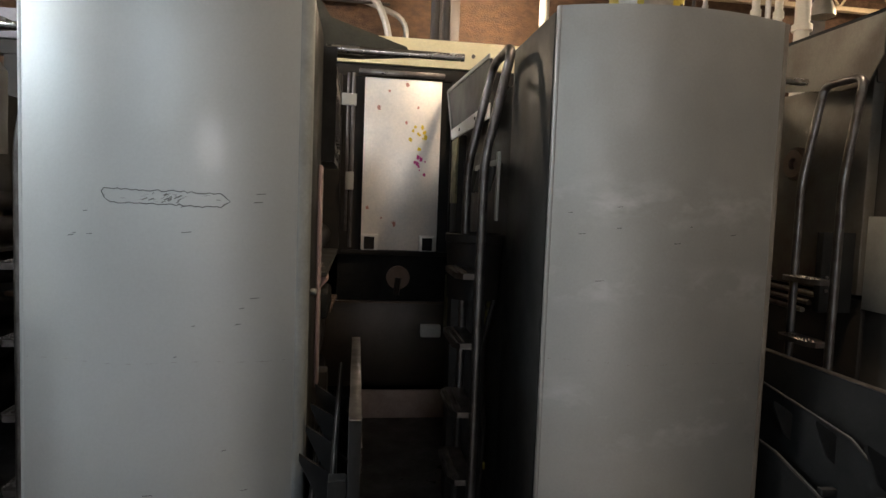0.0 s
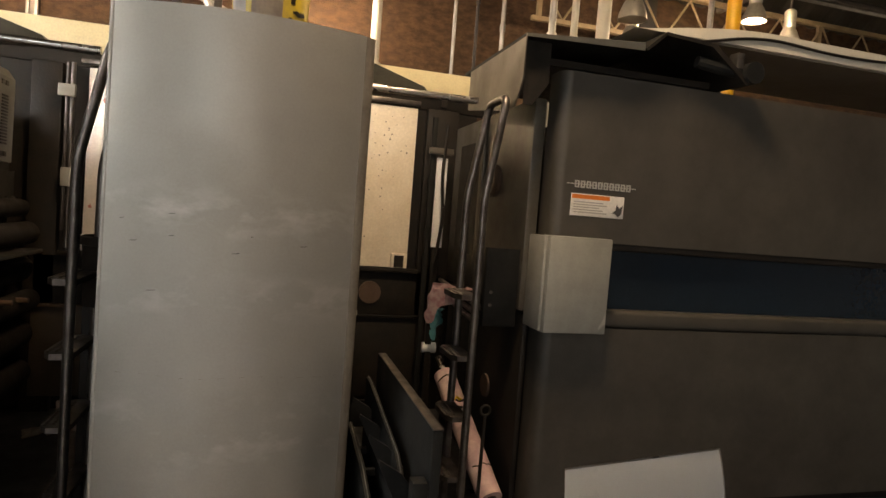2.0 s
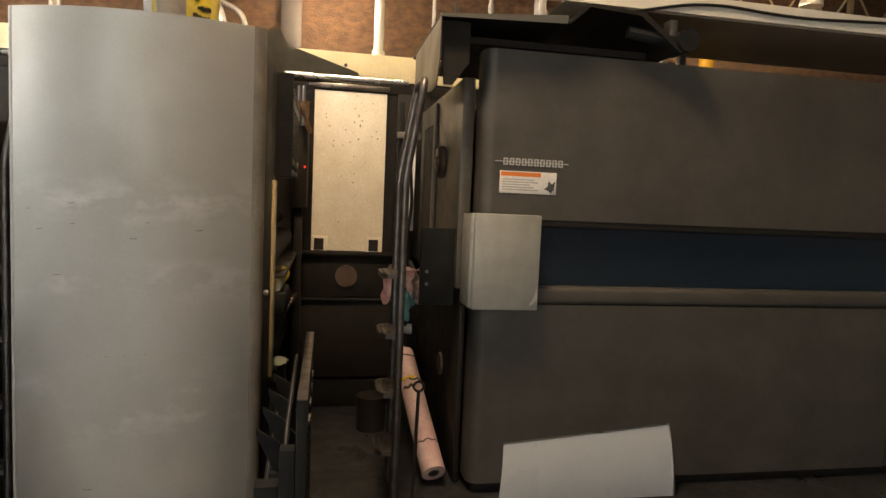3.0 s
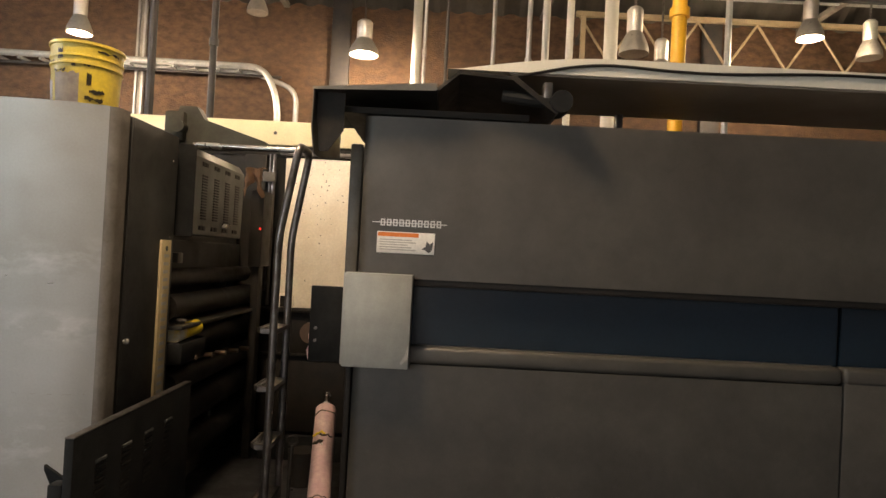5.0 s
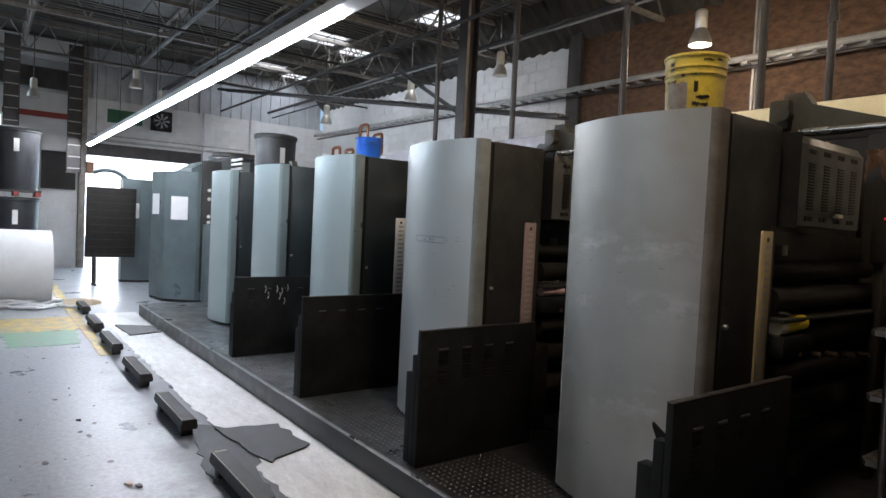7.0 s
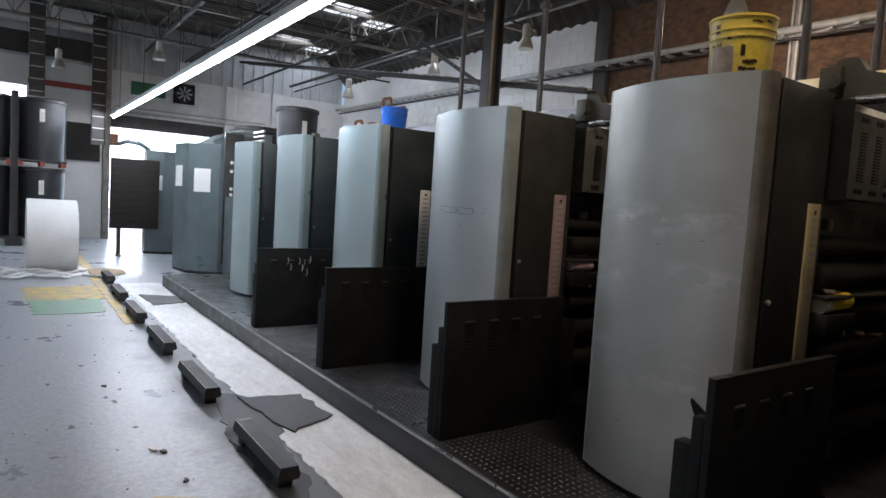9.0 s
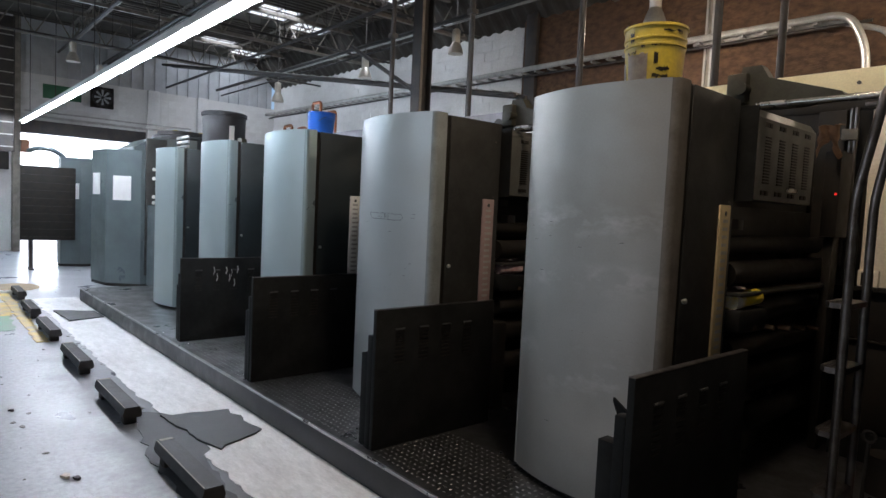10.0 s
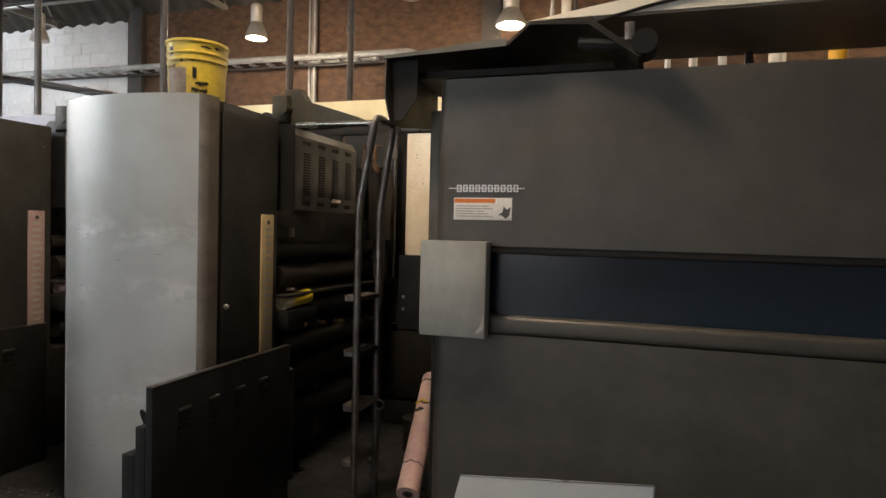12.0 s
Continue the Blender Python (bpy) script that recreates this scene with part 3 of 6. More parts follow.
rnd = random.Random(7)
top = [(0.27 + 0.29 * k / 30, 1.298 - 0.006 * k / 30 + rnd.uniform(-0.004, 0.003)) for k in range(31)]
low = [(0.27 + 0.29 * k / 30, 1.258 - 0.006 * k / 30 + rnd.uniform(-0.002, 0.004)) for k in range(31)]
loop = [(0.245, 1.288), (0.252, 1.297)] + top + [(0.57, 1.284), (0.585, 1.27), (0.57, 1.262)] + low[::-1] + [(0.255, 1.268), (0.245, 1.288)]
tube(scr, [(x, front_y(x) + 0.0005, z) for x, z in loop], 0.0015, 6)
part("label_outline", scr, mark_dark, towers[1], "dark outline left by a peeled label")
for k in range(26):
    x, z = 0.415 + rnd.gauss(0, 0.022), 1.272 + rnd.gauss(0, 0.009)
    w = rnd.uniform(0.004, 0.016)
    part("smear", tube(B(), [(x + w * s, front_y(x + w * s) + 0.0006, z + 0.006 * s) for s in (0, 0.5, 1)], rnd.uniform(0.001, 0.0022), 5), label_smear, towers[1])
for k in range(14):
    x, z = 0.29 + 0.27 * rnd.random(), 1.262 + 0.03 * rnd.random()
    part("smear", tube(B(), [(x + 0.012 * s, front_y(x + 0.012 * s) + 0.0006, z) for s in (0, 0.5, 1)], 0.0009, 5), label_smear, towers[1])
for tw, n, sd in ((towers[0], 9, 3), (towers[1], 16, 4)):
    rnd = random.Random(sd)
    for k in range(n):
        x, z = rnd.uniform(0.05, 0.7), rnd.uniform(0.3, 1.5) if k > 4 else rnd.uniform(1.15, 1.3)
        w = rnd.uniform(0.006, 0.03)
        part("scratch", tube(B(), [(x + w * s, front_y(x + w * s) + 0.0004, z + 0.002 * s) for s in (0, 0.5, 1)], 0.0011, 5), mark_dark, tw)

# ---- folding guards between the towers ----
lip_grey = surface("pale_lip_steel", (0.11, 0.11, 0.107), (0.065, 0.065, 0.062), 0.5, 0.2, 12, 80, 0.05)


def make_guard(x, label):
    g = thing("step_guard", label, "guard", "guards between the press towers", (x, 1.59, ZP))
    H = 0.945 - ZP
    m = part("main_plate", box(B(), -0.03, 0.0, 0.0, 0.90, 0.0, H, 0.004), guard_dark, g)
    for j in range(4):
        slot = B()
        for k in range(9):
            box(slot, -0.0005, 0.0025, 0.13 + j * 0.17, 0.195 + j * 0.17, H - 0.13 - k * 0.022, H - 0.122 - k * 0.022, 0.0)
        part("louvre", slot, ink_black, m, "punched louvre slots")
        for k in range(4):
            part("louvre_lip", box(B(), -0.001, 0.006, 0.13 + j * 0.17, 0.195 + j * 0.17, H - 0.117 - 0.022 * k, H - (0.107 if k == 0 else 0.112) - 0.022 * k, 0.0015), lip_grey if k == 0 else guard_dark, m, "pale louvre lip")
    part("top_edge", box(B(), -0.03, 0.001, 0.0, 0.90, H, H + 0.004, 0.0015), steel_tube, g, "worn bare steel top edge")
    part("front_post", box(B(), -0.075, -0.031, 0.0, 0.05, 0.0, H - 0.145, 0.004), guard_dark, g)
    part("step_box", box(B(), -0.145, -0.076, 0.01, 0.07, 0.0, H - 0.255, 0.004), guard_dark, g)
    part("second_plate", prism(B(), [(0.05, H - 0.27), (0.25, H - 0.16), (0.8, H - 0.09), (0.88, H - 0.09), (0.88, 0.0), (0.05, 0.0)], "x", -0.075, -0.060), guard_dark, g)
    part("third_plate", prism(B(), [(0.06, H - 0.42), (0.5, H - 0.3), (0.86, H - 0.27), (0.86, 0.0), (0.06, 0.0)], "x", -0.14, -0.122), guard_dark, g)
    for xe, line in ((-0.0675, [(0.05, H - 0.268), (0.25, H - 0.158), (0.8, H - 0.088), (0.88, H - 0.088)]), (-0.131, [(0.06, H - 0.418), (0.5, H - 0.298), (0.86, H - 0.268)])):
        part("worn_edge", tube(B(), [(xe, y, z) for y, z in line], 0.0022, 6), lip_grey, g, "worn pale plate edge")
    for k in range(4):
        y = 0.1 + 0.2 * k
        part("angled_bracket", prism(B(), [(-0.031, H - 0.30), (-0.031, H - 0.23), (-0.085, H - 0.16), (-0.15, H - 0.12), (-0.15, H - 0.135), (-0.10, H - 0.24)], "y", y, y + 0.012), guard_dark, g, "bent dark steel bracket")
    for y in (0.28, 0.55, 0.75):
        part("cross_bar", box(B(), -0.125, -0.028, y, y + 0.025, H - 0.36, H - 0.335, 0.003), guard_dark, g)
    return g


guards = [make_guard(1.46, "dark grey stepped sheet-metal guard with louvre slots")]
for i in (1, 2, 3):
    guards.append(copy_thing(guards[0], pose(1.46 - PITCH * i, 1.59, ZP)))
tagged(guards[3], "dark sheet-metal guard with scraped white paint marks")

# ---- the units behind the covers ----
def make_unit(x):
    """The press body behind a cover: side frame, ink rollers, slotted cover, rails."""
    u = thing("printing_unit", "dark greasy printing unit with rollers and a slotted cover", "printing unit", "printing units of the press", (x, 2.66, ZP))
    part("side_frame", box(B(), 0.02, 0.62, 0.0, 1.44, 0.0, 1.80, 0.01), press_dark, u)
    part("near_frame", box(B(), 0.02, 0.86, -0.005, 0.09, 0.0, 0.6, 0.008), ink_black, u)
    for (a, z, r) in ((0.70, 1.22, 0.05), (0.74, 1.08, 0.065), (0.70, 0.88, 0.08), (0.76, 0.70, 0.06), (0.70, 0.50, 0.09), (0.72, 0.28, 0.07)):
        part("roller", cyl(B(), (a, 0.06, z), (a, 1.38, z), r, n=20), ink_black, u)
    v = part("slotted_cover", prism(B(), [(0.74, 1.45), (0.858, 1.45), (0.862, 1.84), (0.83, 1.885), (0.74, 1.885)], "y", 0.04, 0.78), vent_grey, u, "grey slotted sheet cover")
    slots = B()
    for j in range(4):
        for k in range(16):
            box(slots, 0.855, 0.8645, 0.14 + j * 0.165, 0.205 + j * 0.165, 1.53 + k * 0.0145, 1.538 + k * 0.0145)
        for z in (1.475, 1.80):
            box(slots, 0.855, 0.8645, 0.13 + j * 0.165, 0.165 + j * 0.165, z, z + 0.022)
            box(slots, 0.855, 0.8645, 0.175 + j * 0.165, 0.205 + j * 0.165, z, z + 0.022)
    tagged(part("perforation", slots, ink_black, v), "rows of punched slots", kind="stuff")
    part("cover_edge", box(B(), 0.74, 0.866, 0.034, 0.04, 1.44, 1.89), guard_dark, v)
    part("clip", box(B(), 0.864, 0.87, 0.42, 0.56, 1.505, 1.525, 0.002), chrome, v, "bright metal clip")
    part("top_bracket", prism(B(), [(0.62, 1.90), (0.60, 1.95), (0.68, 2.03), (0.70, 2.115), (0.79, 2.115), (0.83, 2.05), (1.15, 1.95), (1.17, 1.92), (0.95, 1.90)], "y", 0.2, 0.27), olive_iron, u, "oily olive cast bracket")
    part("bracket_block", box(B(), 0.64, 0.74, 0.16, 0.3, 1.93, 2.08, 0.012), olive_iron, u)
    part("bracket_bolt", cyl(B(), (0.72, 0.14, 2.0), (0.72, 0.2, 2.0), 0.03, n=12), olive_iron, u)
    part("bracket_pin", cyl(B(), (0.60, 0.17, 1.945), (0.60, 0.30, 1.945), 0.045), press_dark, u)
    part("ink_tray", box(B(), 0.6, 0.85, 0.02, 1.3, 0.98, 1.0, 0.004), press_dark, u)
    part("rail_bar", cyl(B(), (0.82, 0.11, 1.90), (1.385, 0.11, 1.90), 0.016), chrome, u, "chrome handrail bar")
    part("inner_plate", box(B(), 0.63, 0.66, 0.1, 1.4, 1.2, 1.42, 0.004), press_dark, u)
    rnd = random.Random(int(x * 100) + 500)
    for k in range(14):
        y, z = rnd.uniform(0.15, 1.3), rnd.uniform(0.2, 1.4)
        part("lug", box(B(), 0.62, 0.62 + rnd.uniform(0.03, 0.11), y, y + rnd.uniform(0.03, 0.12), z, z + rnd.uniform(0.02, 0.08), 0.004), rnd.choice((press_dark, ink_black, frame_iron)), u)
    for k in range(5):
        y, z = 0.2 + 0.22 * k, 0.82 - 0.02 * k
        part("lever_knob", cyl(B(), (0.80, y, z), (0.86, y, z), 0.014), boss_iron, u)
    return u


units = [make_unit(X1), make_unit(X1 - PITCH)]
for i in (2, 3, 4):
    copy_thing(units[0], pose(X1 - PITCH * i, 2.66, ZP))

# ---- drive side: bright panels, dark panels, cream beam ----
part_beam = thing("cross_beam", "cream painted steel beam over the press, oil spotted", "beam", "", (0, 4.2, 0))
prism_bm = B()
box(prism_bm, -1.2, 2.6, 0.0, 0.12, 2.335, 2.51, 0.006)
part("beam_web", prism_bm, cream_beam, part_beam)
part("beam_web", box(B(), -7.2, -1.203, 0.0, 0.12, 2.335, 2.51, 0.006), surface("lilac_grey_beam_paint", (0.2, 0.195, 0.215), (0.14, 0.135, 0.15), 0.5, 0.1, 4, 90, 0.03, 0.7), part_beam, "lilac-grey length of the beam")
# Black strip standing for the shade under the beam.
part("beam_shade_strip", box(B(), -7.2, 2.6, 0.02, 0.10, 2.25, 2.333, 0.004), ink_black, part_beam)
for x in (-6.0, -2.86, -1.29, 0.28, 1.3):
    for k in range(2):
        part("bolt", cyl(B(), (x + 0.3 * k, -0.012, 2.42), (x + 0.3 * k, 0.002, 2.42), 0.012, n=8), frame_iron, part_beam)


lower_brown = surface("oily_brown_panel", (0.08, 0.064, 0.048), (0.05, 0.038, 0.028), 0.42, 0.2, 3, 80, 0.04)
kick_mat = surface("brown_kick_plate", (0.5, 0.39, 0.32), (0.36, 0.26, 0.2), 0.55, 0.1, 6, 80, 0.05)


def make_backpanel(x, material, label, words):
    p = thing("drive_side_panel", label, "machine panel", "panels between the units", (x, 4.16, ZP))
    part("sheet", box(B(), 0.0, 0.487, 0.0, 0.02, 0.985, 2.07, 0.003), material, p, words)
    part("top_rail", box(B(), -0.04, 0.50, -0.03, 0.012, 2.085, 2.115, 0.006), steel_tube, p)
    part("bottom_rail", box(B(), -0.12, 0.56, -0.05, 0.012, 0.955, 0.982, 0.006), ink_black, p)
    for dx in (0.0, 0.37):
        part("foot_block", box(B(), dx, dx + 0.11, -0.035, -0.001, 0.985, 1.085, 0.004), material, p)
        part("foot_hole", box(B(), dx + 0.02, dx + 0.085, -0.038, -0.034, 0.99, 1.07), ink_black, p)
    part("upper_dark_panel", box(B(), -0.25, 0.75, 0.0, 0.03, 0.66, 0.952, 0.004), guard_dark if material is aluminium else ink_black, p)
    pale = material is aluminium
    disc = part("round_cover", cyl(B(), (0.245, -0.02, 0.81), (0.245, 0.0, 0.81), 0.075, n=28), boss_iron, p, "brown round cover")
    if pale:
        part("cover_pin", tube(B(), [(0.245, -0.03, 0.81), (0.235, -0.03, 0.70)], 0.02, 8), ink_black, disc)
    part("ledge", box(B(), -0.25, 0.75, -0.04, 0.0, 0.645, 0.658, 0.002), boss_iron if pale else ink_black, p)
    part("lower_panel", box(B(), -0.25, 0.75, -0.01, 0.02, 0.10, 0.644, 0.004), lower_brown if material is aluminium else ink_black, p)
    part("kick_plate", box(B(), -0.0, 0.60, -0.34, -0.32, 0.0, 0.17, 0.003), kick_mat if material is aluminium else guard_dark, p)
    part("side_column", box(B(), -0.30, -0.14, 0.0, 0.06, 0.0, 2.08, 0.004), ink_black, p)
    part("side_column", box(B(), 0.56, 0.78, 0.0, 0.06, 0.0, 2.08, 0.004), ink_black, p)
    # Added black sheet closes the gaps so they stay as dark as deep shade.
    part("dark_filler_sheet", box(B(), -0.55, 0.93, 0.07, 0.09, 0.0, 2.2), ink_black, p)
    part("lock_rod", cyl(B(), (-0.07, -0.05, 1.0), (-0.07, -0.05, 2.08), 0.012), steel_tube, p)
    part("lock_rod", cyl(B(), (-0.10, -0.04, 1.1), (-0.10, -0.04, 2.08), 0.010), steel_tube, p)
    part("switch", box(B(), -0.105, -0.055, -0.09, -0.05, 1.36, 1.47, 0.004), box_grey if pale else frame_iron, p, "small switch box")
    part("switch", box(B(), -0.14, -0.05, -0.08, -0.05, 1.88, 1.95, 0.004), box_grey if pale else frame_iron, p)
    return p


pan0 = make_backpanel(-0.108, aluminium, "brushed aluminium access panel with coloured ink splashes", "ink-splashed bare aluminium sheet")
pan1 = make_backpanel(1.40, cream_panel, "aged cream access panel spotted with oil", "stained cream sheet")
pan2 = make_backpanel(-0.108 - PITCH, aluminium, "bare aluminium access panel between two units", "bare aluminium sheet")
spl = {"yellow": surface("yellow_ink", (0.75, 0.55, 0.02), (0.6, 0.4, 0.02), 0.4), "magenta": surface("magenta_ink", (0.5, 0.02, 0.2), (0.4, 0.05, 0.2), 0.4), "red": surface("faded_red_ink", (0.55, 0.22, 0.18), (0.5, 0.3, 0.24), 0.5)}
rnd = random.Random(12)
for col, cx, cz, n, s in (("yellow", 0.37, 1.74, 12, 0.04), ("magenta", 0.36, 1.56, 9, 0.03), ("red", 0.2, 1.90, 5, 0.08), ("red", 0.16, 1.20, 4, 0.06)):
    for k in range(n):
        x, z, r = cx + rnd.gauss(0, s), cz + rnd.gauss(0, s), rnd.uniform(0.003, 0.013)
        pts = [(min(max(x + r * rnd.uniform(0.5, 1.3) * math.cos(a), 0.01), 0.475), z + r * rnd.uniform(0.6, 1.8) * math.sin(a)) for a in [k2 * math.pi / 5 for k2 in range(10)]]
        part("ink_splash", prism(B(), pts, "y", -0.0015, 0.0005), spl[col], pan0)
for k in range(60):
    x, z, r = rnd.gauss(0.25, 0.12), 1.75 + rnd.gauss(0.05, 0.22), rnd.uniform(0.001, 0.005)
    if 0.02 < x < 0.46 and 1.1 < z < 2.05:
        part("oil_spot", prism(B(), [(x + r * math.cos(a), z + r * math.sin(a)) for a in [q * math.pi / 4 for q in range(8)]], "y", -0.0012, 0.0005), boss_iron, pan1)

# ---- ladders ----
def make_ladder(x, lean, y=2.41, span=0.34):
    l = thing("press_ladder", "bent steel tube ladder with serrated treads", "ladder", "ladders of the press", (x, y, ZP))
    zt = 2.045 - ZP
    line = [(0, 0, 0.0), (0, 0, 1.45), (lean, 0.01, zt), (lean, span - 0.01, zt), (0, span, 1.45), (0, span, 0.0)]
    near = rounded(line[:3] + [(lean, span / 2, zt)], 0.07)
    part("rail", tube(B(), near, 0.0175, 12), steel_tube, l)
    part("rail", tube(B(), rounded([(lean, span / 2, zt)] + line[3:], 0.07), 0.0175, 12), steel_tube, l)
    for k in range(5):
        z = 1.035 - 0.262 * k
        t = part("tread", prism(B(), [(-0.06, 0.004), (0.012, 0.004), (0.012, span - 0.004), (-0.06, span - 0.004), (-0.085, span - 0.04), (-0.085, 0.04)], "z", z - 0.022, z), steel_tube, l)
        teeth = B()
        for j in range(int((span - 0.06) / 0.021)):
            cyl(teeth, (-0.07, 0.03 + j * 0.021, z), (-0.07, 0.03 + j * 0.021, z + 0.006), 0.007, 0.003, n=6)
            cyl(teeth, (-0.045, 0.04 + j * 0.021, z), (-0.045, 0.04 + j * 0.021, z + 0.006), 0.007, 0.003, n=6)
        part("serration", teeth, steel_tube, t)
    return l


make_ladder(1.825, 0.07, 2.47, 0.24)
make_ladder(0.32, 0.09)
make_ladder(0.32 - PITCH, 0.09)

# ---- delivery end of the press ----
d = thing("delivery_unit", "long charcoal sheet-metal press delivery with a dark window band coloured by a blue reflection", "press delivery", "", (2.175, 2.55, 0))


def cornered(bm, x1, y0, z0, z1, r, back):
    """A sheet panel whose end turns back round a wide corner."""
    turn = [radians(15 * k) for k in range(7)]
    out = [(r - r * math.sin(a), y0 + r - r * math.cos(a)) for a in turn]
    inn = [(r - (r - 0.012) * math.sin(a), y0 + r - (r - 0.012) * math.cos(a)) for a in turn]
    return prism(bm, [(x1, y0)] + out + [(0.0, back), (0.012, back)] + inn[::-1] + [(x1, y0 + 0.012)], "z", z0, z1)


part("upper_panel", cornered(B(), 2.9, 0.0, 1.462, 2.215, 0.055, 0.13), panel_dark, d)
part("top_fold", box(B(), 0.05, 2.9, 0.013, 0.10, 2.203, 2.213), panel_dark, d)
part("upper_panel", box(B(), 2.906, 5.8, 0.0, 0.05, 1.462, 2.215, 0.018, 3), panel_dark, d)
part("panel_lip", box(B(), 0.02, 5.8, 0.004, 0.07, 1.43, 1.462, 0.006), ink_black, d)
part("window_band", box(B(), 0.01, 2.28, 0.055, 0.075, 1.15, 1.44), window_sheen, d, "dark tinted window with a blue reflection in its colour")
part("window_band", box(B(), 2.30, 5.8, 0.055, 0.075, 1.15, 1.44), window_sheen, d)
part("ledge", box(B(), 0.055, 2.275, -0.012, 0.09, 1.07, 1.152, 0.022, 4), panel_dark, d, "rounded ledge under the window")
part("ledge", box(B(), 2.285, 5.8, -0.012, 0.09, 1.07, 1.152, 0.022, 4), panel_dark, d)
part("lower_panel", cornered(B(), 2.275, -0.008, 0.22, 1.068, 0.055, 0.14), panel_dark, d)
part("lower_panel", box(B(), 2.285, 5.8, -0.008, 0.05, 0.22, 1.085, 0.01), panel_dark, d)
part("plinth", box(B(), 0.03, 5.8, 0.03, 0.07, ZP, 0.22), ink_black, d)
part("back_body", box(B(), 0.06, 5.8, 0.09, 1.5, ZP, 2.0), ink_black, d)
lg = part("maker_mark", box(B(), 0.062, 0.41, -0.003, 0.001, 1.718, 1.722), logo_silver, d, "raised silver maker's mark of plain shapes")
for k in range(10):
    x = 0.10 + k * 0.029
    ring = B()
    for ax_, bx_, az_, bz_ in ((0, 0.0055, 0, 0.032), (0.0155, 0.021, 0, 0.032), (0.0055, 0.0155, 0, 0.006), (0.0055, 0.0155, 0.026, 0.032)):
        box(ring, x + ax_, x + bx_, -0.005, 0.001, 1.704 + az_, 1.704 + bz_)
    part("mark_bar", ring, logo_silver, lg)
st = part("warning_sticker", box(B(), 0.087, 0.356, -0.0035, 0.001, 1.578, 1.678, 0.001), sticker_white, d, "white warning sticker with an orange strip")
part("orange_strip", box(B(), 0.09, 0.28, -0.0045, -0.003, 1.655, 1.674), sticker_orange, st)
for k in range(5):
    part("text_bar", box(B(), 0.10, 0.27 - 0.02 * (k % 3), -0.0042, -0.003, 1.592 + k * 0.0115, 1.597 + k * 0.0115), mark_grey, st)
part("pictogram", prism(B(), [(0.295, 1.60), (0.315, 1.615), (0.318, 1.64), (0.335, 1.625), (0.35, 1.64), (0.345, 1.60), (0.33, 1.585), (0.31, 1.60)], "y", -0.0045, -0.003), mark_dark, st)
bx = thing("switch_cabinet", "light grey sheet-steel switch box fixed to the delivery", "switch box", "", (2.138, 2.46, 1.055))
part("body", box(B(), 0.0, 0.304, 0.0125, 0.081, 0.0, 0.427, 0.004), box_grey, bx)
part("back_box", box(B(), -0.012, 0.034, 0.03, 0.2, 0.004, 0.423, 0.004), box_grey, bx)
part("front_cover", box(B(), 0.001, 0.303, 0.0, 0.012, 0.001, 0.426, 0.004), box_grey, bx)
part("hinge_stain", prism(B(), [(0.27, 0.02), (0.30, 0.05), (0.298, 0.11), (0.285, 0.06), (0.265, 0.03)], "y", -0.0006, 0.0005), mark_grey, bx)
gp = thing("control_plate", "grey angled steel plate with bolt holes beside the ladder", "machine plate", "", (1.94, 2.69, 1.035))
part("plate", box(B(), 0.0, 0.163, 0.0, 0.04, 0.0, 0.365, 0.004), guard_dark, gp)
for z in (0.1, 0.16):
    part("bolt", cyl(B(), (0.03, -0.006, z), (0.03, 0.002, z), 0.008, n=8), steel_tube, gp)
part("plunger", cyl(B(), (0.163, 0.0, 0.15), (0.2, 0.0, 0.15), 0.013), chrome, gp)
sf = thing("bearing_pedestal", "greasy brown-grey cast side frame with a round bearing boss", "machine frame", "", (2.10, 2.66, ZP))
part("frame_plate", box(B(), 0.0, 0.06, 0.0, 1.25, 0.95, 1.93, 0.01), frame_iron, sf)
part("frame_plate", box(B(), 0.03, 0.06, 0.0, 1.25, 0.0, 0.93, 0.01), ink_black, sf)
bs = part("bearing_boss", lathe(B(), [(0.085, 0.0), (0.085, 0.02), (0.07, 0.035), (0.03, 0.035), (0.028, 0.01), (0.001, 0.01)], 28), boss_iron, sf, "round bearing boss")
bs.matrix_local = pose(0.0, 0.44, 1.565, 0, -90, 0)
part("frame_rib", box(B(), -0.02, 0.0, 0.62, 0.68, 0.98, 1.90, 0.008), frame_iron, sf)
# Thin black plate in place of the shaded inside of an opening.
part("opening_shade", box(B(), -0.004, 0.0, 0.7, 1.1, 1.15, 1.8), ink_black, sf)
for z in (0.90, 0.94, 0.86):
    part("roller_rail", cyl(B(), (-0.15, 0.02 + (0.98 - z), z), (-0.05, 1.2, z + 0.01), 0.013), steel_tube, sf)
part("round_cover", cyl(B(), (0.018, 0.42, 0.48), (0.03, 0.42, 0.48), 0.06, n=24), boss_iron, sf)
hd = thing("hood", "dark bent sheet-metal hood over the delivery", "hood", "", (1.947, 2.455, 2.30))
part("side_plate", prism(B(), [(0.0, 0.0), (0.75, 0.0), (0.75, -0.20), (0.20, -0.28), (0.07, -0.28), (0.0, -0.17)], "x", 0.0, 0.006), frame_iron, hd, "grey-green bent side plate")
part("front_lip", prism(B(), [(0.0, 0.0), (0.56, 0.02), (0.56, 0.055), (0.0, 0.012)], "y", -0.006, 0.0), vent_grey, hd)
part("front_cheek", prism(B(), [(0.004, 0.005), (0.14, 0.0), (0.14, -0.17), (0.07, -0.27), (0.03, -0.27)], "y", 0.05, 0.056), ink_black, hd)
part("top_sheet", prism(B(), [(0.0, 0.0), (0.56, 0.03), (0.56, 0.045), (0.0, 0.015)], "y", 0.0, 0.85), guard_dark, hd)
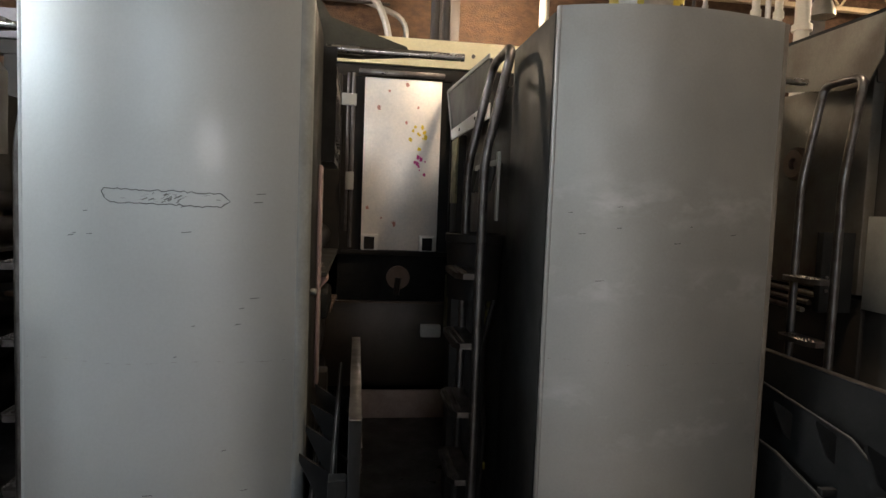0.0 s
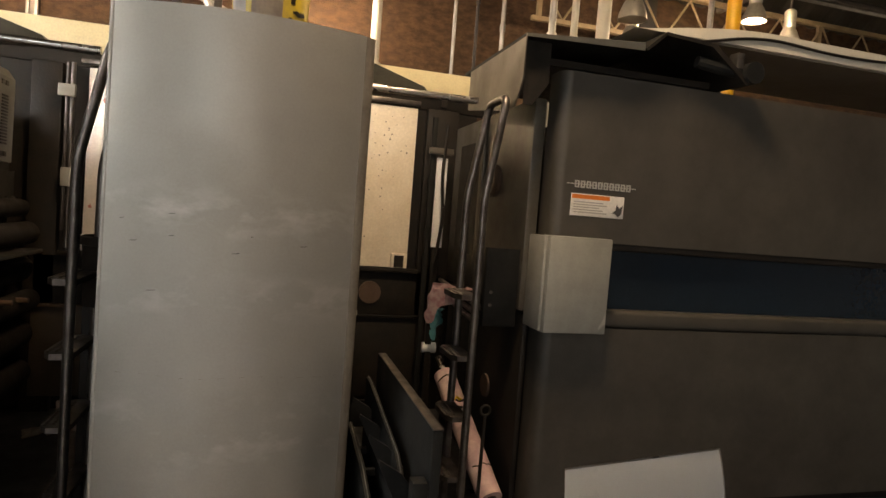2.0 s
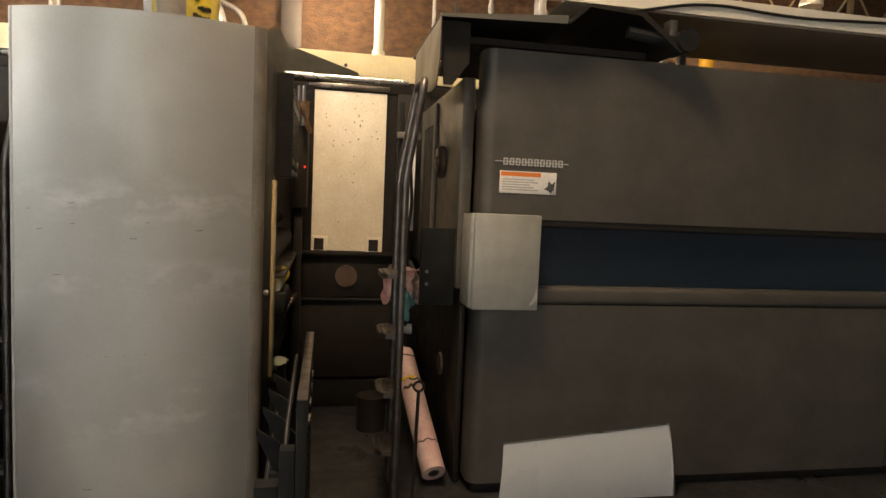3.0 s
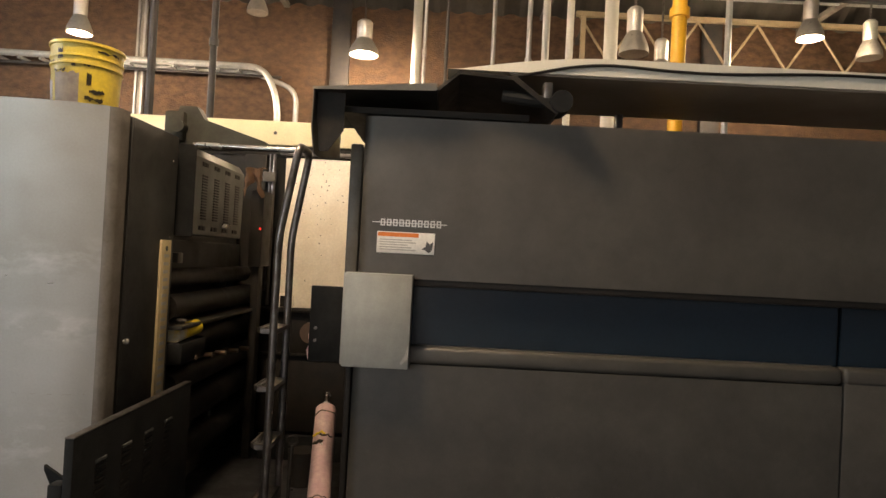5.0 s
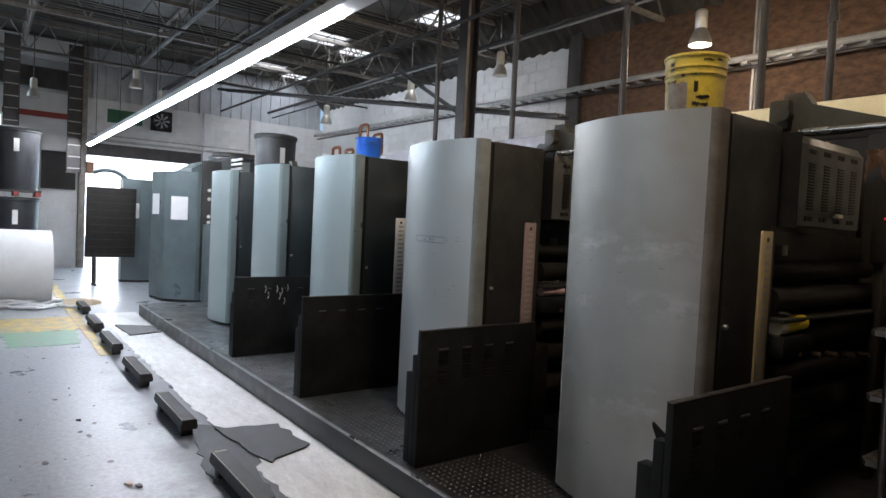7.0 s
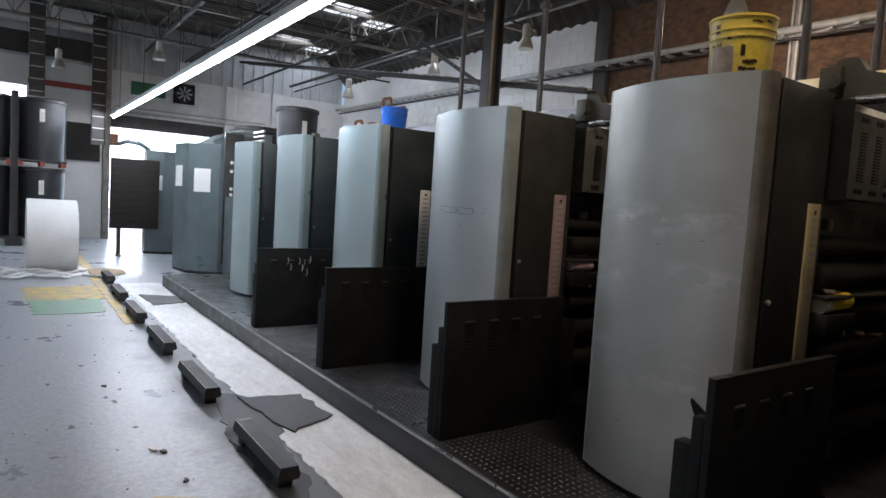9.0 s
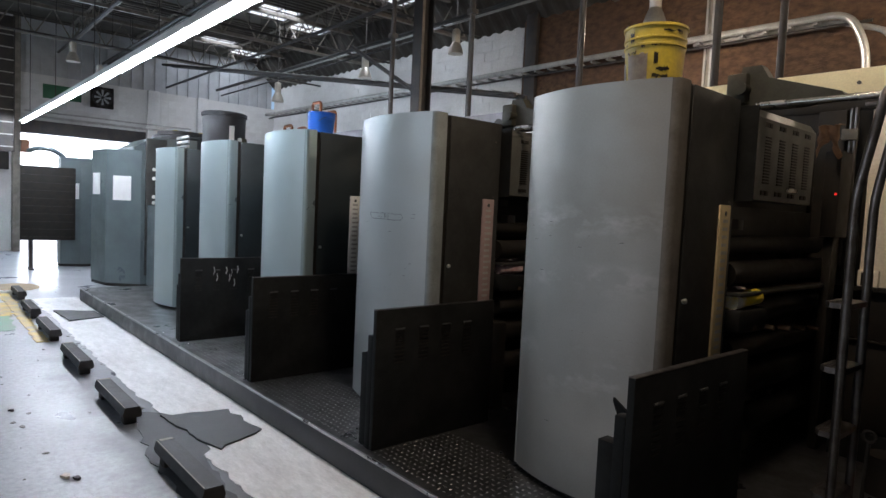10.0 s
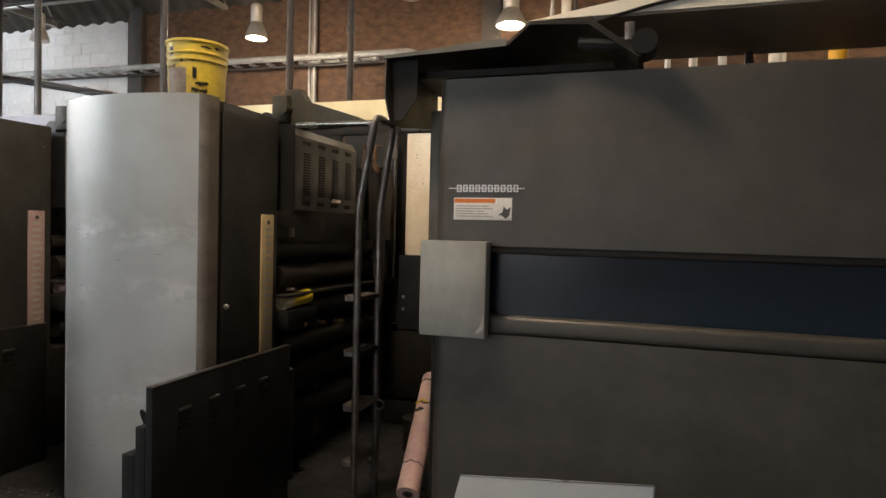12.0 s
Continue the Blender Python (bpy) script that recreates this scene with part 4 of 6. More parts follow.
part("raised_sheet", prism(B(), [(0.56, 0.03), (0.66, 0.115), (0.92, 0.10), (1.12, -0.05), (1.10, -0.06), (0.90, 0.085), (0.66, 0.10), (0.57, 0.02)], "y", -0.01, 0.9), ink_black, hd)
part("underside", box(B(), 0.12, 1.0, 0.12, 0.9, -0.07, -0.04), ink_black, hd)
mt = thing("hood_motor", "black cable-fed motor under the hood", "motor", "", (2.97, 2.42, 2.295))
part("housing", cyl(B(), (0.10, 0.0, 0.0), (0.10, 0.14, 0.0), 0.05, n=20), guard_dark, mt)
part("arm", tube(B(), [(0.1, 0.05, 0.0), (-0.04, 0.06, 0.01), (-0.16, 0.08, 0.03)], 0.028, 10), guard_dark, mt)
part("cap", box(B(), 0.02, 0.06, 0.03, 0.09, 0.0, 0.09, 0.006), steel_tube, mt)
du = thing("exhaust_duct", "long off-white curved-top duct over the delivery with a loose cable", "duct", "", (2.55, 2.62, 2.345))
arch = [(0.0, 0.13)] + [(0.07 + 0.75 * k / 10, 0.135 + 0.08 * math.sin(k / 10 * math.pi / 2)) for k in range(11)] + [(6.0, 0.20), (6.0, 0.13)]
part("body", prism(B(), arch, "y", 0.0, 0.75), duct_white, du)
part("lower_face", box(B(), 0.3, 6.0, 0.01, 0.74, 0.12, 0.1295), surface("taupe_duct_side", (0.24, 0.205, 0.165), (0.19, 0.16, 0.125), 0.55, 0, 2, 60, 0.01, coarse=0.03), du, "taupe underside of the duct")
for x in (1.0, 4.6):
    part("support", box(B(), x, x + 0.04, 0.68, 0.72, -0.345, 0.12, 0.003), dark_steel, du)
part("cable", tube(B(), rounded([(0.3, -0.006, 0.10), (0.7, -0.008, 0.19), (1.2, -0.008, 0.16), (2.0, -0.008, 0.20), (3.0, -0.008, 0.13), (5.0, -0.008, 0.16)], 0.3, 8), 0.007, 6), ink_black, du, "thin black cable")

# ---- lights of the hall ----
fl = thing("fluorescent_strip", "long grey strip lamp with bright fluorescent tubes over the aisle", "strip light", "", (0, 1.72, 3.05))
part("housing", prism(B(), [(-0.078, 0.022), (-0.08, 0.035), (-0.05, 0.115), (0.05, 0.115), (0.08, 0.035), (0.078, 0.022), (0.045, 0.035), (-0.045, 0.035)], "x", -14.6, -0.2), fluo_metal, fl)
for k in range(9):
    xa = -14.55 + k * 1.45
    part("tube", cyl(B(), (xa, 0.0, 0.005), (xa + 1.42, 0.0, 0.005), 0.017, n=10), tube_glow, fl, "lit white fluorescent tube")
for x in (-13.5, -10.5, -7.5, -4.5, -1.5):
    part("hanger", cyl(B(), (x, 0, 0.12), (x, 0, 2.7), 0.006, n=6), dark_steel, fl)


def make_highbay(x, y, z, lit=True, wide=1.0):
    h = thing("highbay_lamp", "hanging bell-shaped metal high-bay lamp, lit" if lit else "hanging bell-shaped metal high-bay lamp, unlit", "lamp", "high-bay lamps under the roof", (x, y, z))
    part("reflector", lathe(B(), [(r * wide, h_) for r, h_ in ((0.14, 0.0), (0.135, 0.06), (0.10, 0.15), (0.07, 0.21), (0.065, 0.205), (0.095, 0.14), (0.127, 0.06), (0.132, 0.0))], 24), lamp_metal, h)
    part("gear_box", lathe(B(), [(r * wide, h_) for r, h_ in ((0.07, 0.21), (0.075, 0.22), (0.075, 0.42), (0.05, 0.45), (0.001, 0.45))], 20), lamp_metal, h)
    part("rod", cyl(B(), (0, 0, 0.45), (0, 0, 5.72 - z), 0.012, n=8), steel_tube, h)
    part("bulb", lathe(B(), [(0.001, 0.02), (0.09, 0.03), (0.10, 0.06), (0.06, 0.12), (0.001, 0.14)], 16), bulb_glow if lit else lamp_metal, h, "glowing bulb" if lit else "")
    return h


# Lamps at (1.5, 1.6) and (4.3, 2.9): unseen, added above the press.
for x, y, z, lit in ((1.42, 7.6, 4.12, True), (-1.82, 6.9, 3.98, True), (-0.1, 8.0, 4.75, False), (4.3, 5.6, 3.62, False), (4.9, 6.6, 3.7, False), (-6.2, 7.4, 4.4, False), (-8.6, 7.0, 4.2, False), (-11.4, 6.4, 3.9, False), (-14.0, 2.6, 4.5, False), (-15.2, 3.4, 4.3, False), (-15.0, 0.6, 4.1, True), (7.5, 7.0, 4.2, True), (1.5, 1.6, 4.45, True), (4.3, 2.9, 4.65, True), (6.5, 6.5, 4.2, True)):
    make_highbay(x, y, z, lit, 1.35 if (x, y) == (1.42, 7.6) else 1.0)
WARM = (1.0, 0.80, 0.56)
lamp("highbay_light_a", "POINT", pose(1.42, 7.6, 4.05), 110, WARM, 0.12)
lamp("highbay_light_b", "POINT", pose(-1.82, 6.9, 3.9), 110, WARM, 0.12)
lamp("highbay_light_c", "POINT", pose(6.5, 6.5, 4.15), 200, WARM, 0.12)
# Added fill light from the two unseen lamps over the press.
lamp("added_overhead_light_d", "POINT", pose(1.5, 1.6, 4.4), 265, WARM, 0.3)
lamp("added_overhead_light_e", "POINT", pose(4.3, 2.9, 4.6), 16, WARM, 0.12)
for x, y in SKY:
    lamp("rooflight_daylight", "AREA", pose(x + 0.5, y + 0.475, 5.7), 19 if y > 0 else (26 if x < -5 else 20 if x < 0 else 6), (0.90, 0.96, 1.0), 0.95, 0.9)
fibre, fnt, fb = nodes_of("fibreglass_pane")
tl = fnt.nodes.new("ShaderNodeBsdfTranslucent")
tl.inputs[0].default_value = (0.96, 0.96, 0.93, 1)
fnt.links.new(tl.outputs[0], fnt.nodes["Material Output"].inputs[0])
for x, y in SKY:
    w = thing("roof_light", "bright fibreglass roof light with glazing bars", "roof light", "roof lights", (x, y, 5.8))
    part("pane", box(B(), 0.0, 1.0, 0.0, 0.95, 0.0, 0.01), fibre, w, "translucent white pane")
    for k in (0.33, 0.66):
        part("glazing_bar", box(B(), k - 0.006, k + 0.006, 0.0, 0.95, -0.03, -0.002), truss_paint, w)
    part("glazing_bar", box(B(), 0.0, 1.0, 0.47, 0.482, -0.03, -0.002), truss_paint, w)

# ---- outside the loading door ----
# Emissive sheet gives the doorway its daylight glare; no yard is modelled.
glow_sky = glowing("glowing_backdrop", (1.0, 1.0, 1.0), 6.0)
solid("backdrop", box(B(), -38.2, -38, -14, 14, 0, 9), glow_sky, "glowing white sheet standing in for the daylit yard beyond the loading door", "backdrop", kind="structure", smooth=False)

# ---- loose things on the press ----
def bucket(name, label, r, h, at, material, handle=True):
    b = thing(name, label, "bucket", "", at)
    part("body", lathe(B(), [(0.86 * r, 0.0), (0.87 * r, 0.01), (0.955 * r, 0.70 * h), (0.99 * r, 0.705 * h), (0.99 * r, 0.73 * h), (0.965 * r, 0.735 * h), (0.97 * r, 0.80 * h), (1.0 * r, 0.805 * h), (1.0 * r, 0.83 * h), (0.975 * r, 0.835 * h), (0.99 * r, 0.96 * h), (1.03 * r, 0.965 * h), (1.03 * r, h), (0.97 * r, h), (0.95 * r, 0.9 * h), (0.85 * r, 0.02), (0.01, 0.015)], 40), material, b)
    if handle:
        part("handle", tube(B(), [(1.02 * r * math.cos(a), -0.02 - 0.6 * r * math.sin(a), 0.8 * h - 0.45 * r * math.sin(a)) for a in [k * math.pi / 14 for k in range(15)]], 0.003, 6), steel_tube, b)
    return b


yb = bucket("paint_bucket", "dirty yellow plastic bucket smeared with black ink", 0.147, 0.338, (0.925, 2.45, 2.084), bucket_yellow, False)


def on_bucket(a0, a1, z0, z1, rr=0.147, h=0.338, seed=0, rag=0.0):
    """A patch that follows the bucket's side."""
    rnd = random.Random(seed)
    bm = B()
    n = 10
    lo, hi = [], []
    for k in range(n + 1):
        a = radians(a0 + (a1 - a0) * k / n)
        for lst, z in ((lo, z0 + rnd.uniform(-rag, rag)), (hi, z1 + rnd.uniform(-rag, rag))):
            r = rr * (0.86 + 0.135 * z / h) + 0.0025
            lst.append(bm.verts.new((r * math.cos(a), r * math.sin(a), z)))
    for k in range(n):
        bm.faces.new((lo[k], lo[k + 1], hi[k + 1], hi[k]))
    bmesh.ops.solidify(bm, geom=bm.faces[:], thickness=0.001)
    return bm


part("scuffed_label", on_bucket(-118, -72, 0.03, 0.2, seed=1, rag=0.006), label_paper, yb, "scuffed illegible paper label")
part("pale_label", on_bucket(-160, -128, 0.03, 0.17, seed=2, rag=0.004), sticker_white, yb)
for k, (a0, a1, z0, z1) in enumerate(((-62, -30, 0.085, 0.10), (-66, -20, 0.02, 0.04), (-55, -28, 0.12, 0.135), (-150, -120, 0.245, 0.252), (-110, -100, 0.26, 0.30), (-85, -78, 0.225, 0.245), (-70, -48, 0.235, 0.242), (-40, -10, 0.05, 0.075), (-120, -95, 0.205, 0.212), (-60, -52, 0.15, 0.2), (-140, -90, 0.335, 0.342), (-45, -5, 0.3, 0.306))):
    part("ink_smear", on_bucket(a0, a1, z0, z1, seed=k + 5, rag=0.006), ink_smear, yb)
bucket("wash_bucket", "small blue plastic bucket standing on a tower cover", 0.118, 0.19, (-2.14, 2.36, 2.084), bucket_blue)

girder_cream = surface("cream_girder_paint", (0.42, 0.33, 0.2), (0.28, 0.21, 0.13), 0.5, 0.0, 5, 60, 0.03)
# rags, pads and rolls about the units
rag_pink = surface("ink_stained_rag", (0.72, 0.56, 0.55), (0.5, 0.26, 0.28), 0.8, 0, 30, 120, 0.2, 0.9)
rag_grey = surface("grey_rag", (0.26, 0.22, 0.21), (0.17, 0.13, 0.13), 0.85, 0, 20, 120, 0.3)
sleeve = surface("yellow_white_sleeve", (0.8, 0.77, 0.64), (0.85, 0.65, 0.03), 0.6, 0, 6, 80, 0.1, 1.0, 0.05)
cloth_pale = surface("pale_green_cloth", (0.33, 0.36, 0.28), (0.24, 0.26, 0.2), 0.8, 0, 12, 100, 0.2)


def cloth(name, label, material, at, size, drop, seed, turn=0):
    """A crumpled cloth: a gridded sheet that drapes over an edge, with thickness."""
    rnd = random.Random(seed)
    bm = B()
    n, m = 14, 16
    grid = []
    for i in range(n + 1):
        row = []
        for j in range(m + 1):
            u, v = i / n, j / m
            s = v * (size[1] + drop)
            y, z = (-size[1] / 2 + s, 0.0) if s < size[1] else (size[1] / 2 + 0.012 * math.sin(u * 9), -(s - size[1]) * (0.75 + 0.35 * math.sin(u * 5 + seed)))
            w = noise.noise(Vector((u * 4 + seed, v * 4, 0))) * 0.03
            row.append(bm.verts.new(((u - 0.5) * size[0] + w, y + w * 0.6, z + w * 0.7 + 0.02)))
        grid.append(row)
    for i in range(n):
        for j in range(m):
            bm.faces.new((grid[i][j], grid[i + 1][j], grid[i + 1][j + 1], grid[i][j + 1]))
    bmesh.ops.solidify(bm, geom=bm.faces[:], thickness=0.004)
    ob = solid(name, bm, material, label, "rag")
    ob.matrix_world = pose(*at, 0, 0, turn)
    return ob


cloth("cleaning_rag", "crumpled pinkish ink-stained rag hanging over the rollers", rag_pink, (1.935, 3.21, 1.13), (0.22, 0.10), 0.19, 3, 130)
cloth("cleaning_rag", "crumpled grey-brown rag lying on the ink tray", rag_grey, (1.22, 2.80, 1.165), (0.16, 0.16), 0.05, 5, 90)
cloth("cleaning_rag", "crumpled grey-brown rag lying on the ink tray", rag_grey, (1.22 - PITCH, 2.80, 1.165), (0.16, 0.16), 0.05, 8, 90)
cloth("cleaning_rag", "pale green cloth hanging behind the guard", cloth_pale, (1.31, 2.665, 0.755), (0.09, 0.06), 0.24, 9, 80)
ys_ = thing("ink_sleeve", "short white and yellow paper sleeve on a grey pad", "paper roll", "", (1.27, 2.70, 1.09))
part("sleeve", cyl(B(), (0, 0, 0.03), (0.02, 0.24, 0.05), 0.04, n=20), sleeve, ys_)
part("pad", box(B(), -0.05, 0.06, -0.02, 0.3, -0.115, -0.003, 0.02), guard_dark, ys_)
ys2 = thing("ink_sleeve", "short pink ink-stained paper sleeve on a grey pad", "paper roll", "", (1.27 - PITCH, 2.70, 1.09))
part("sleeve", cyl(B(), (0, 0, 0.03), (0.02, 0.2, 0.035), 0.032, n=20), rag_pink, ys2)
part("pad", box(B(), -0.05, 0.06, -0.02, 0.3, -0.115, -0.003, 0.02), guard_dark, ys2)
pr = thing("paper_roll", "ink-stained pinkish paper roll leaning beside the ladder", "paper roll", "", (0, 0, 0))
a, b = Vector((2.035, 2.64, 0.235)), Vector((1.945, 3.25, 0.66))
part("wrap", cyl(B(), a, b, 0.058, n=28, caps=True), paper_pink, pr)
part("core", cyl(B(), a + (a - b).normalized() * 0.001, a - (a - b).normalized() * 0.02, 0.028, n=20), boss_iron, pr, "brown cardboard core end")
part("core", cyl(B(), a + (a - b).normalized() * 0.0025, a + (a - b).normalized() * 0.0015, 0.018, n=20), ink_black, pr)
part("spindle", cyl(B(), b, b + (b - a).normalized() * 0.12, 0.02, n=14), chrome, pr)
tn = thing("ink_can", "black ink can on the platform floor", "can", "", (1.79, 3.42, ZP))
part("can", lathe(B(), [(0.085, 0), (0.085, 0.19), (0.089, 0.195), (0.089, 0.2), (0.001, 0.2)], 24), ink_black, tn)
ib = thing("ink_bucket", "black ink-crusted bucket hung on the unit", "bucket", "", (0.37, 2.80, 1.06))
part("body", lathe(B(), [(0.11, 0), (0.12, 0.24), (0.127, 0.245), (0.127, 0.275), (0.118, 0.28), (0.11, 0.02), (0.001, 0.02)], 28), ink_black, ib)
part("stand", box(B(), -0.1, 0.05, -0.05, 0.05, -0.89, 0.0, 0.005), ink_black, ib)
# bent sheet leaning on the delivery
bm = B()
n = 10
grid = []
for i in range(n + 1):
    row = []
    for j in range(n + 1):
        u, v = i / n, j / n
        x = 2.335 + 0.83 * u - 0.02 * (1 - v) * (1 - u) * 2
        row.append(bm.verts.new((x, 2.43 + 0.085 * v ** 1.6, ZP + 0.004 + v * (0.245 + 0.075 * u))))
    grid.append(row)
for i in range(n):
    for j in range(n):
        bm.faces.new((grid[i][j], grid[i + 1][j], grid[i + 1][j + 1], grid[i][j + 1]))
bmesh.ops.solidify(bm, geom=bm.faces[:], thickness=0.003)
shm = thing("sheet_metal", "loose light grey bent metal sheet leaning on the delivery", "metal sheet", "", (0, 0, 0))
part("sheet", bm, sheet_grey, shm)
part("folded_edge", tube(B(), [(2.335 + 0.083 * k, 2.5135, ZP + 0.25 + 0.0075 * k) for k in range(11)], 0.004, 8), stud_steel, shm, "folded bright upper edge")
part("folded_edge", tube(B(), [(3.165, 2.43 + 0.085 * (k / 8) ** 1.6, ZP + 0.006 + 0.319 * k / 8) for k in range(9)], 0.0035, 8), stud_steel, shm)
led = thing("control_lever_box", "dark control box with small red indicator lamps", "control box", "", (1.29, 3.75, 1.45))
part("body", box(B(), 0.0, 0.085, 0.0, 0.2, 0.0, 0.5, 0.005), ink_black, led)
part("indicator", cyl(B(), (0.07, -0.004, 0.25), (0.07, 0.002, 0.25), 0.007, n=12), red_glow, led, "small red light")
part("post", box(B(), 0.01, 0.06, 0.05, 0.15, -1.28, 0.0, 0.004), ink_black, led)
# plate-like cover folded open beside the ladder of the first gap
fc = thing("ink_duct_cover", "grey hinged screen with a pale metal frame, folded up", "machine cover", "", (0.41, 2.78, 1.84))
quad = [(0.0, 0.0), (1.02, 0.01), (1.3, 0.32), (0.04, 0.25)]
part("cover_sheet", prism(B(), quad, "x", 0.0, 0.012), door_grey, fc, "dusty dark sheet")
part("frame_bar", prism(B(), [(-0.01, -0.012), (1.03, 0.0), (1.07, 0.06), (0.0, 0.055)], "x", -0.008, 0.0), sticker_white, fc, "pale lower frame bar")
part("frame_bar", prism(B(), [(1.02, 0.0), (1.05, 0.0), (1.33, 0.33), (1.28, 0.33)], "x", -0.006, 0.0), box_grey, fc)
part("frame_bar", prism(B(), [(0.04, 0.25), (1.3, 0.315), (1.3, 0.335), (0.04, 0.268)], "x", -0.006, 0.0), box_grey, fc)
part("bracket", box(B(), 0.012, 0.1, 0.3, 0.34, 0.02, 0.12), ink_black, fc)
for y in (0.3, 0.75):
    part("screw", cyl(B(), (-0.012, y, 0.028), (-0.007, y, 0.028), 0.008, n=10), ink_black, fc)
cr = thing("valve_bracket", "pale bent bracket with small valves on the unit side", "bracket", "", (0.42, 2.66, 1.40))
part("arm", box(B(), 0.0, 0.012, 0.0, 0.46, 0.225, 0.25, 0.003), box_grey, cr)
part("upright", box(B(), 0.0, 0.012, -0.03, 0.0, 0.0, 0.28, 0.003), box_grey, cr)
part("fixing", box(B(), 0.012, 0.085, 0.2, 0.25, 0.2, 0.25), ink_black, cr)
for k in range(4):
    part("valve", cyl(B(), (-0.02, 0.06 + 0.12 * k, 0.12), (0.0, 0.06 + 0.12 * k, 0.22), 0.016, n=10), press_dark, cr)
olive = surface("olive_stained_strip", (0.24, 0.22, 0.1), (0.1, 0.09, 0.05), 0.6, 0, 14, 90, 0.1, 0.9)
es = thing("stained_strip", "olive ink-stained upright strip on the unit side", "machine plate", "", (0.43, 3.78, ZP))
part("strip", box(B(), 0.0, 0.012, 0.0, 0.2, 1.3, 1.68, 0.003), olive, es)
part("strip", box(B(), 0.0, 0.012, 0.1, 0.28, 0.5, 0.85, 0.003), olive, es)
part("backing", box(B(), 0.013, 0.06, 0.02, 0.26, 0.0, 1.7, 0.003), ink_black, es)
# clutter behind the second ladder
hl = thing("hand_lamp", "small lit lamp in a black cage behind the ladder", "lamp", "", (2.08, 4.40, 2.16))
part("glass", lathe(B(), [(0.001, 0.0), (0.035, 0.008), (0.04, 0.03), (0.03, 0.045), (0.001, 0.05)], 16), bulb_glow, hl, "glowing lamp glass")
part("holder", cyl(B(), (0, 0, 0.05), (0, 0, 0.12), 0.03, n=14), ink_black, hl)
part("hook", box(B(), -0.02, 0.02, -0.2, 0.02, 0.12, 0.17), ink_black, hl)
# The bright sliver of light here is drawn as a white plate.
ps = thing("polished_guide", "white upright plate standing in for a sliver of light, with a black hose in front", "machine plate", "", (2.0, 3.98, ZP))
part("plate", box(B(), 0.0, 0.075, 0.0, 0.015, 1.15, 1.74, 0.003), paper_white, ps, "white plate in place of the light")
part("foot", box(B(), 0.02, 0.06, 0.016, 0.06, 0.0, 1.7, 0.003), ink_black, ps)
part("hose", tube(B(), rounded([(0.05, -0.03, 1.95), (0.03, -0.05, 1.6), (0.06, -0.04, 1.35), (0.02, -0.05, 1.05)], 0.1), 0.011, 8), ink_black, ps)
part("clamp", box(B(), -0.06, 0.10, -0.04, 0.0, 1.76, 1.80, 0.004), frame_iron, ps)
part("strut", box(B(), -0.045, -0.01, 0.0, 0.02, 0.0, 2.0, 0.004), guard_dark, ps)
wr = thing("paper_core", "short white paper core on a dark bracket", "paper roll", "", (2.0, 4.02, ZP))
part("core", cyl(B(), (0.0, 0.0, 0.47), (0.095, 0.0, 0.47), 0.035, n=20), paper_white, wr)
part("bracket", box(B(), 0.03, 0.07, -0.02, 0.02, 0.0, 0.436, 0.004), ink_black, wr)
cloth("cleaning_rag", "crumpled teal rag hanging below the pink one", surface("teal_rag", (0.12, 0.42, 0.48), (0.1, 0.25, 0.3), 0.85, 0, 20, 120, 0.3), (2.07, 3.93, 0.90), (0.075, 0.05), 0.19, 17, 150)
cloth("cleaning_rag", "brown oily cloth hanging beside the access panel", surface("oily_brown_cloth", (0.2, 0.11, 0.06), (0.1, 0.06, 0.035), 0.85, 0, 14, 120, 0.3), (1.33, 3.70, 2.07), (0.12, 0.06), 0.19, 21, 170)
hk = thing("hook_rod", "thin black steel rod with a ring, standing on a flat foot", "tool", "", (1.915, 2.5, ZP))
part("rod", cyl(B(), (0, 0, 0.012), (0.012, 0.02, 0.50), 0.008, n=10), ink_black, hk)
part("ring", tube(B(), [(0.012 + 0.022 * math.cos(a), 0.02, 0.525 + 0.022 * math.sin(a)) for a in [k * math.pi / 10 for k in range(21)]], 0.006, 8), ink_black, hk)
part("foot", box(B(), -0.13, 0.06, -0.02, 0.02, 0.0, 0.012, 0.003), ink_black, hk)
cloth("crumpled_wrapper", "crumpled pale foil wrapper on the platform floor", label_paper, (-0.16, 3.72, ZP + 0.02), (0.13, 0.12), 0.03, 27, 25)
yellow_grease = surface("yellow_ink_grease", (0.34, 0.27, 0.03), (0.07, 0.06, 0.03), 0.45, 0, 22, 90, 0.15, 1.0, 0.1)
hb = thing("hose_bundle", "greasy black hoses smeared with yellow ink beside the ladder", "hoses", "", (0.43, 2.74, ZP))
rnd = random.Random(61)
for k in range(7):
    y0, top = 0.02 + 0.055 * k, rnd.uniform(0.78, 1.0)
    part("hose", tube(B(), rounded([(rnd.uniform(-0.05, 0.03), y0, 0.0), (rnd.uniform(-0.06, 0.03), y0 + 0.03, 0.35), (rnd.uniform(-0.06, 0.03), y0 - 0.02, 0.65), (0.03, y0, top)], 0.08), rnd.uniform(0.009, 0.017), 8), yellow_grease if k in (1, 4) else ink_black, hb)
for k in range(6):
    y, z = rnd.uniform(0.0, 0.36), rnd.uniform(0.05, 0.9)
    part("clamp", box(B(), -0.065, 0.035, y, y + 0.03, z, z + 0.035, 0.004), rnd.choice((steel_tube, yellow_grease, olive)), hb)
part("valve", cyl(B(), (-0.07, 0.05, 0.84), (-0.02, 0.05, 0.84), 0.022, n=14), steel_tube, hb, "small steel valve")
part("latch_box", box(B(), 0.40, 0.53, -0.06, -0.011, 0.43, 0.51, 0.008), sticker_white, pan0, "small white latch box")
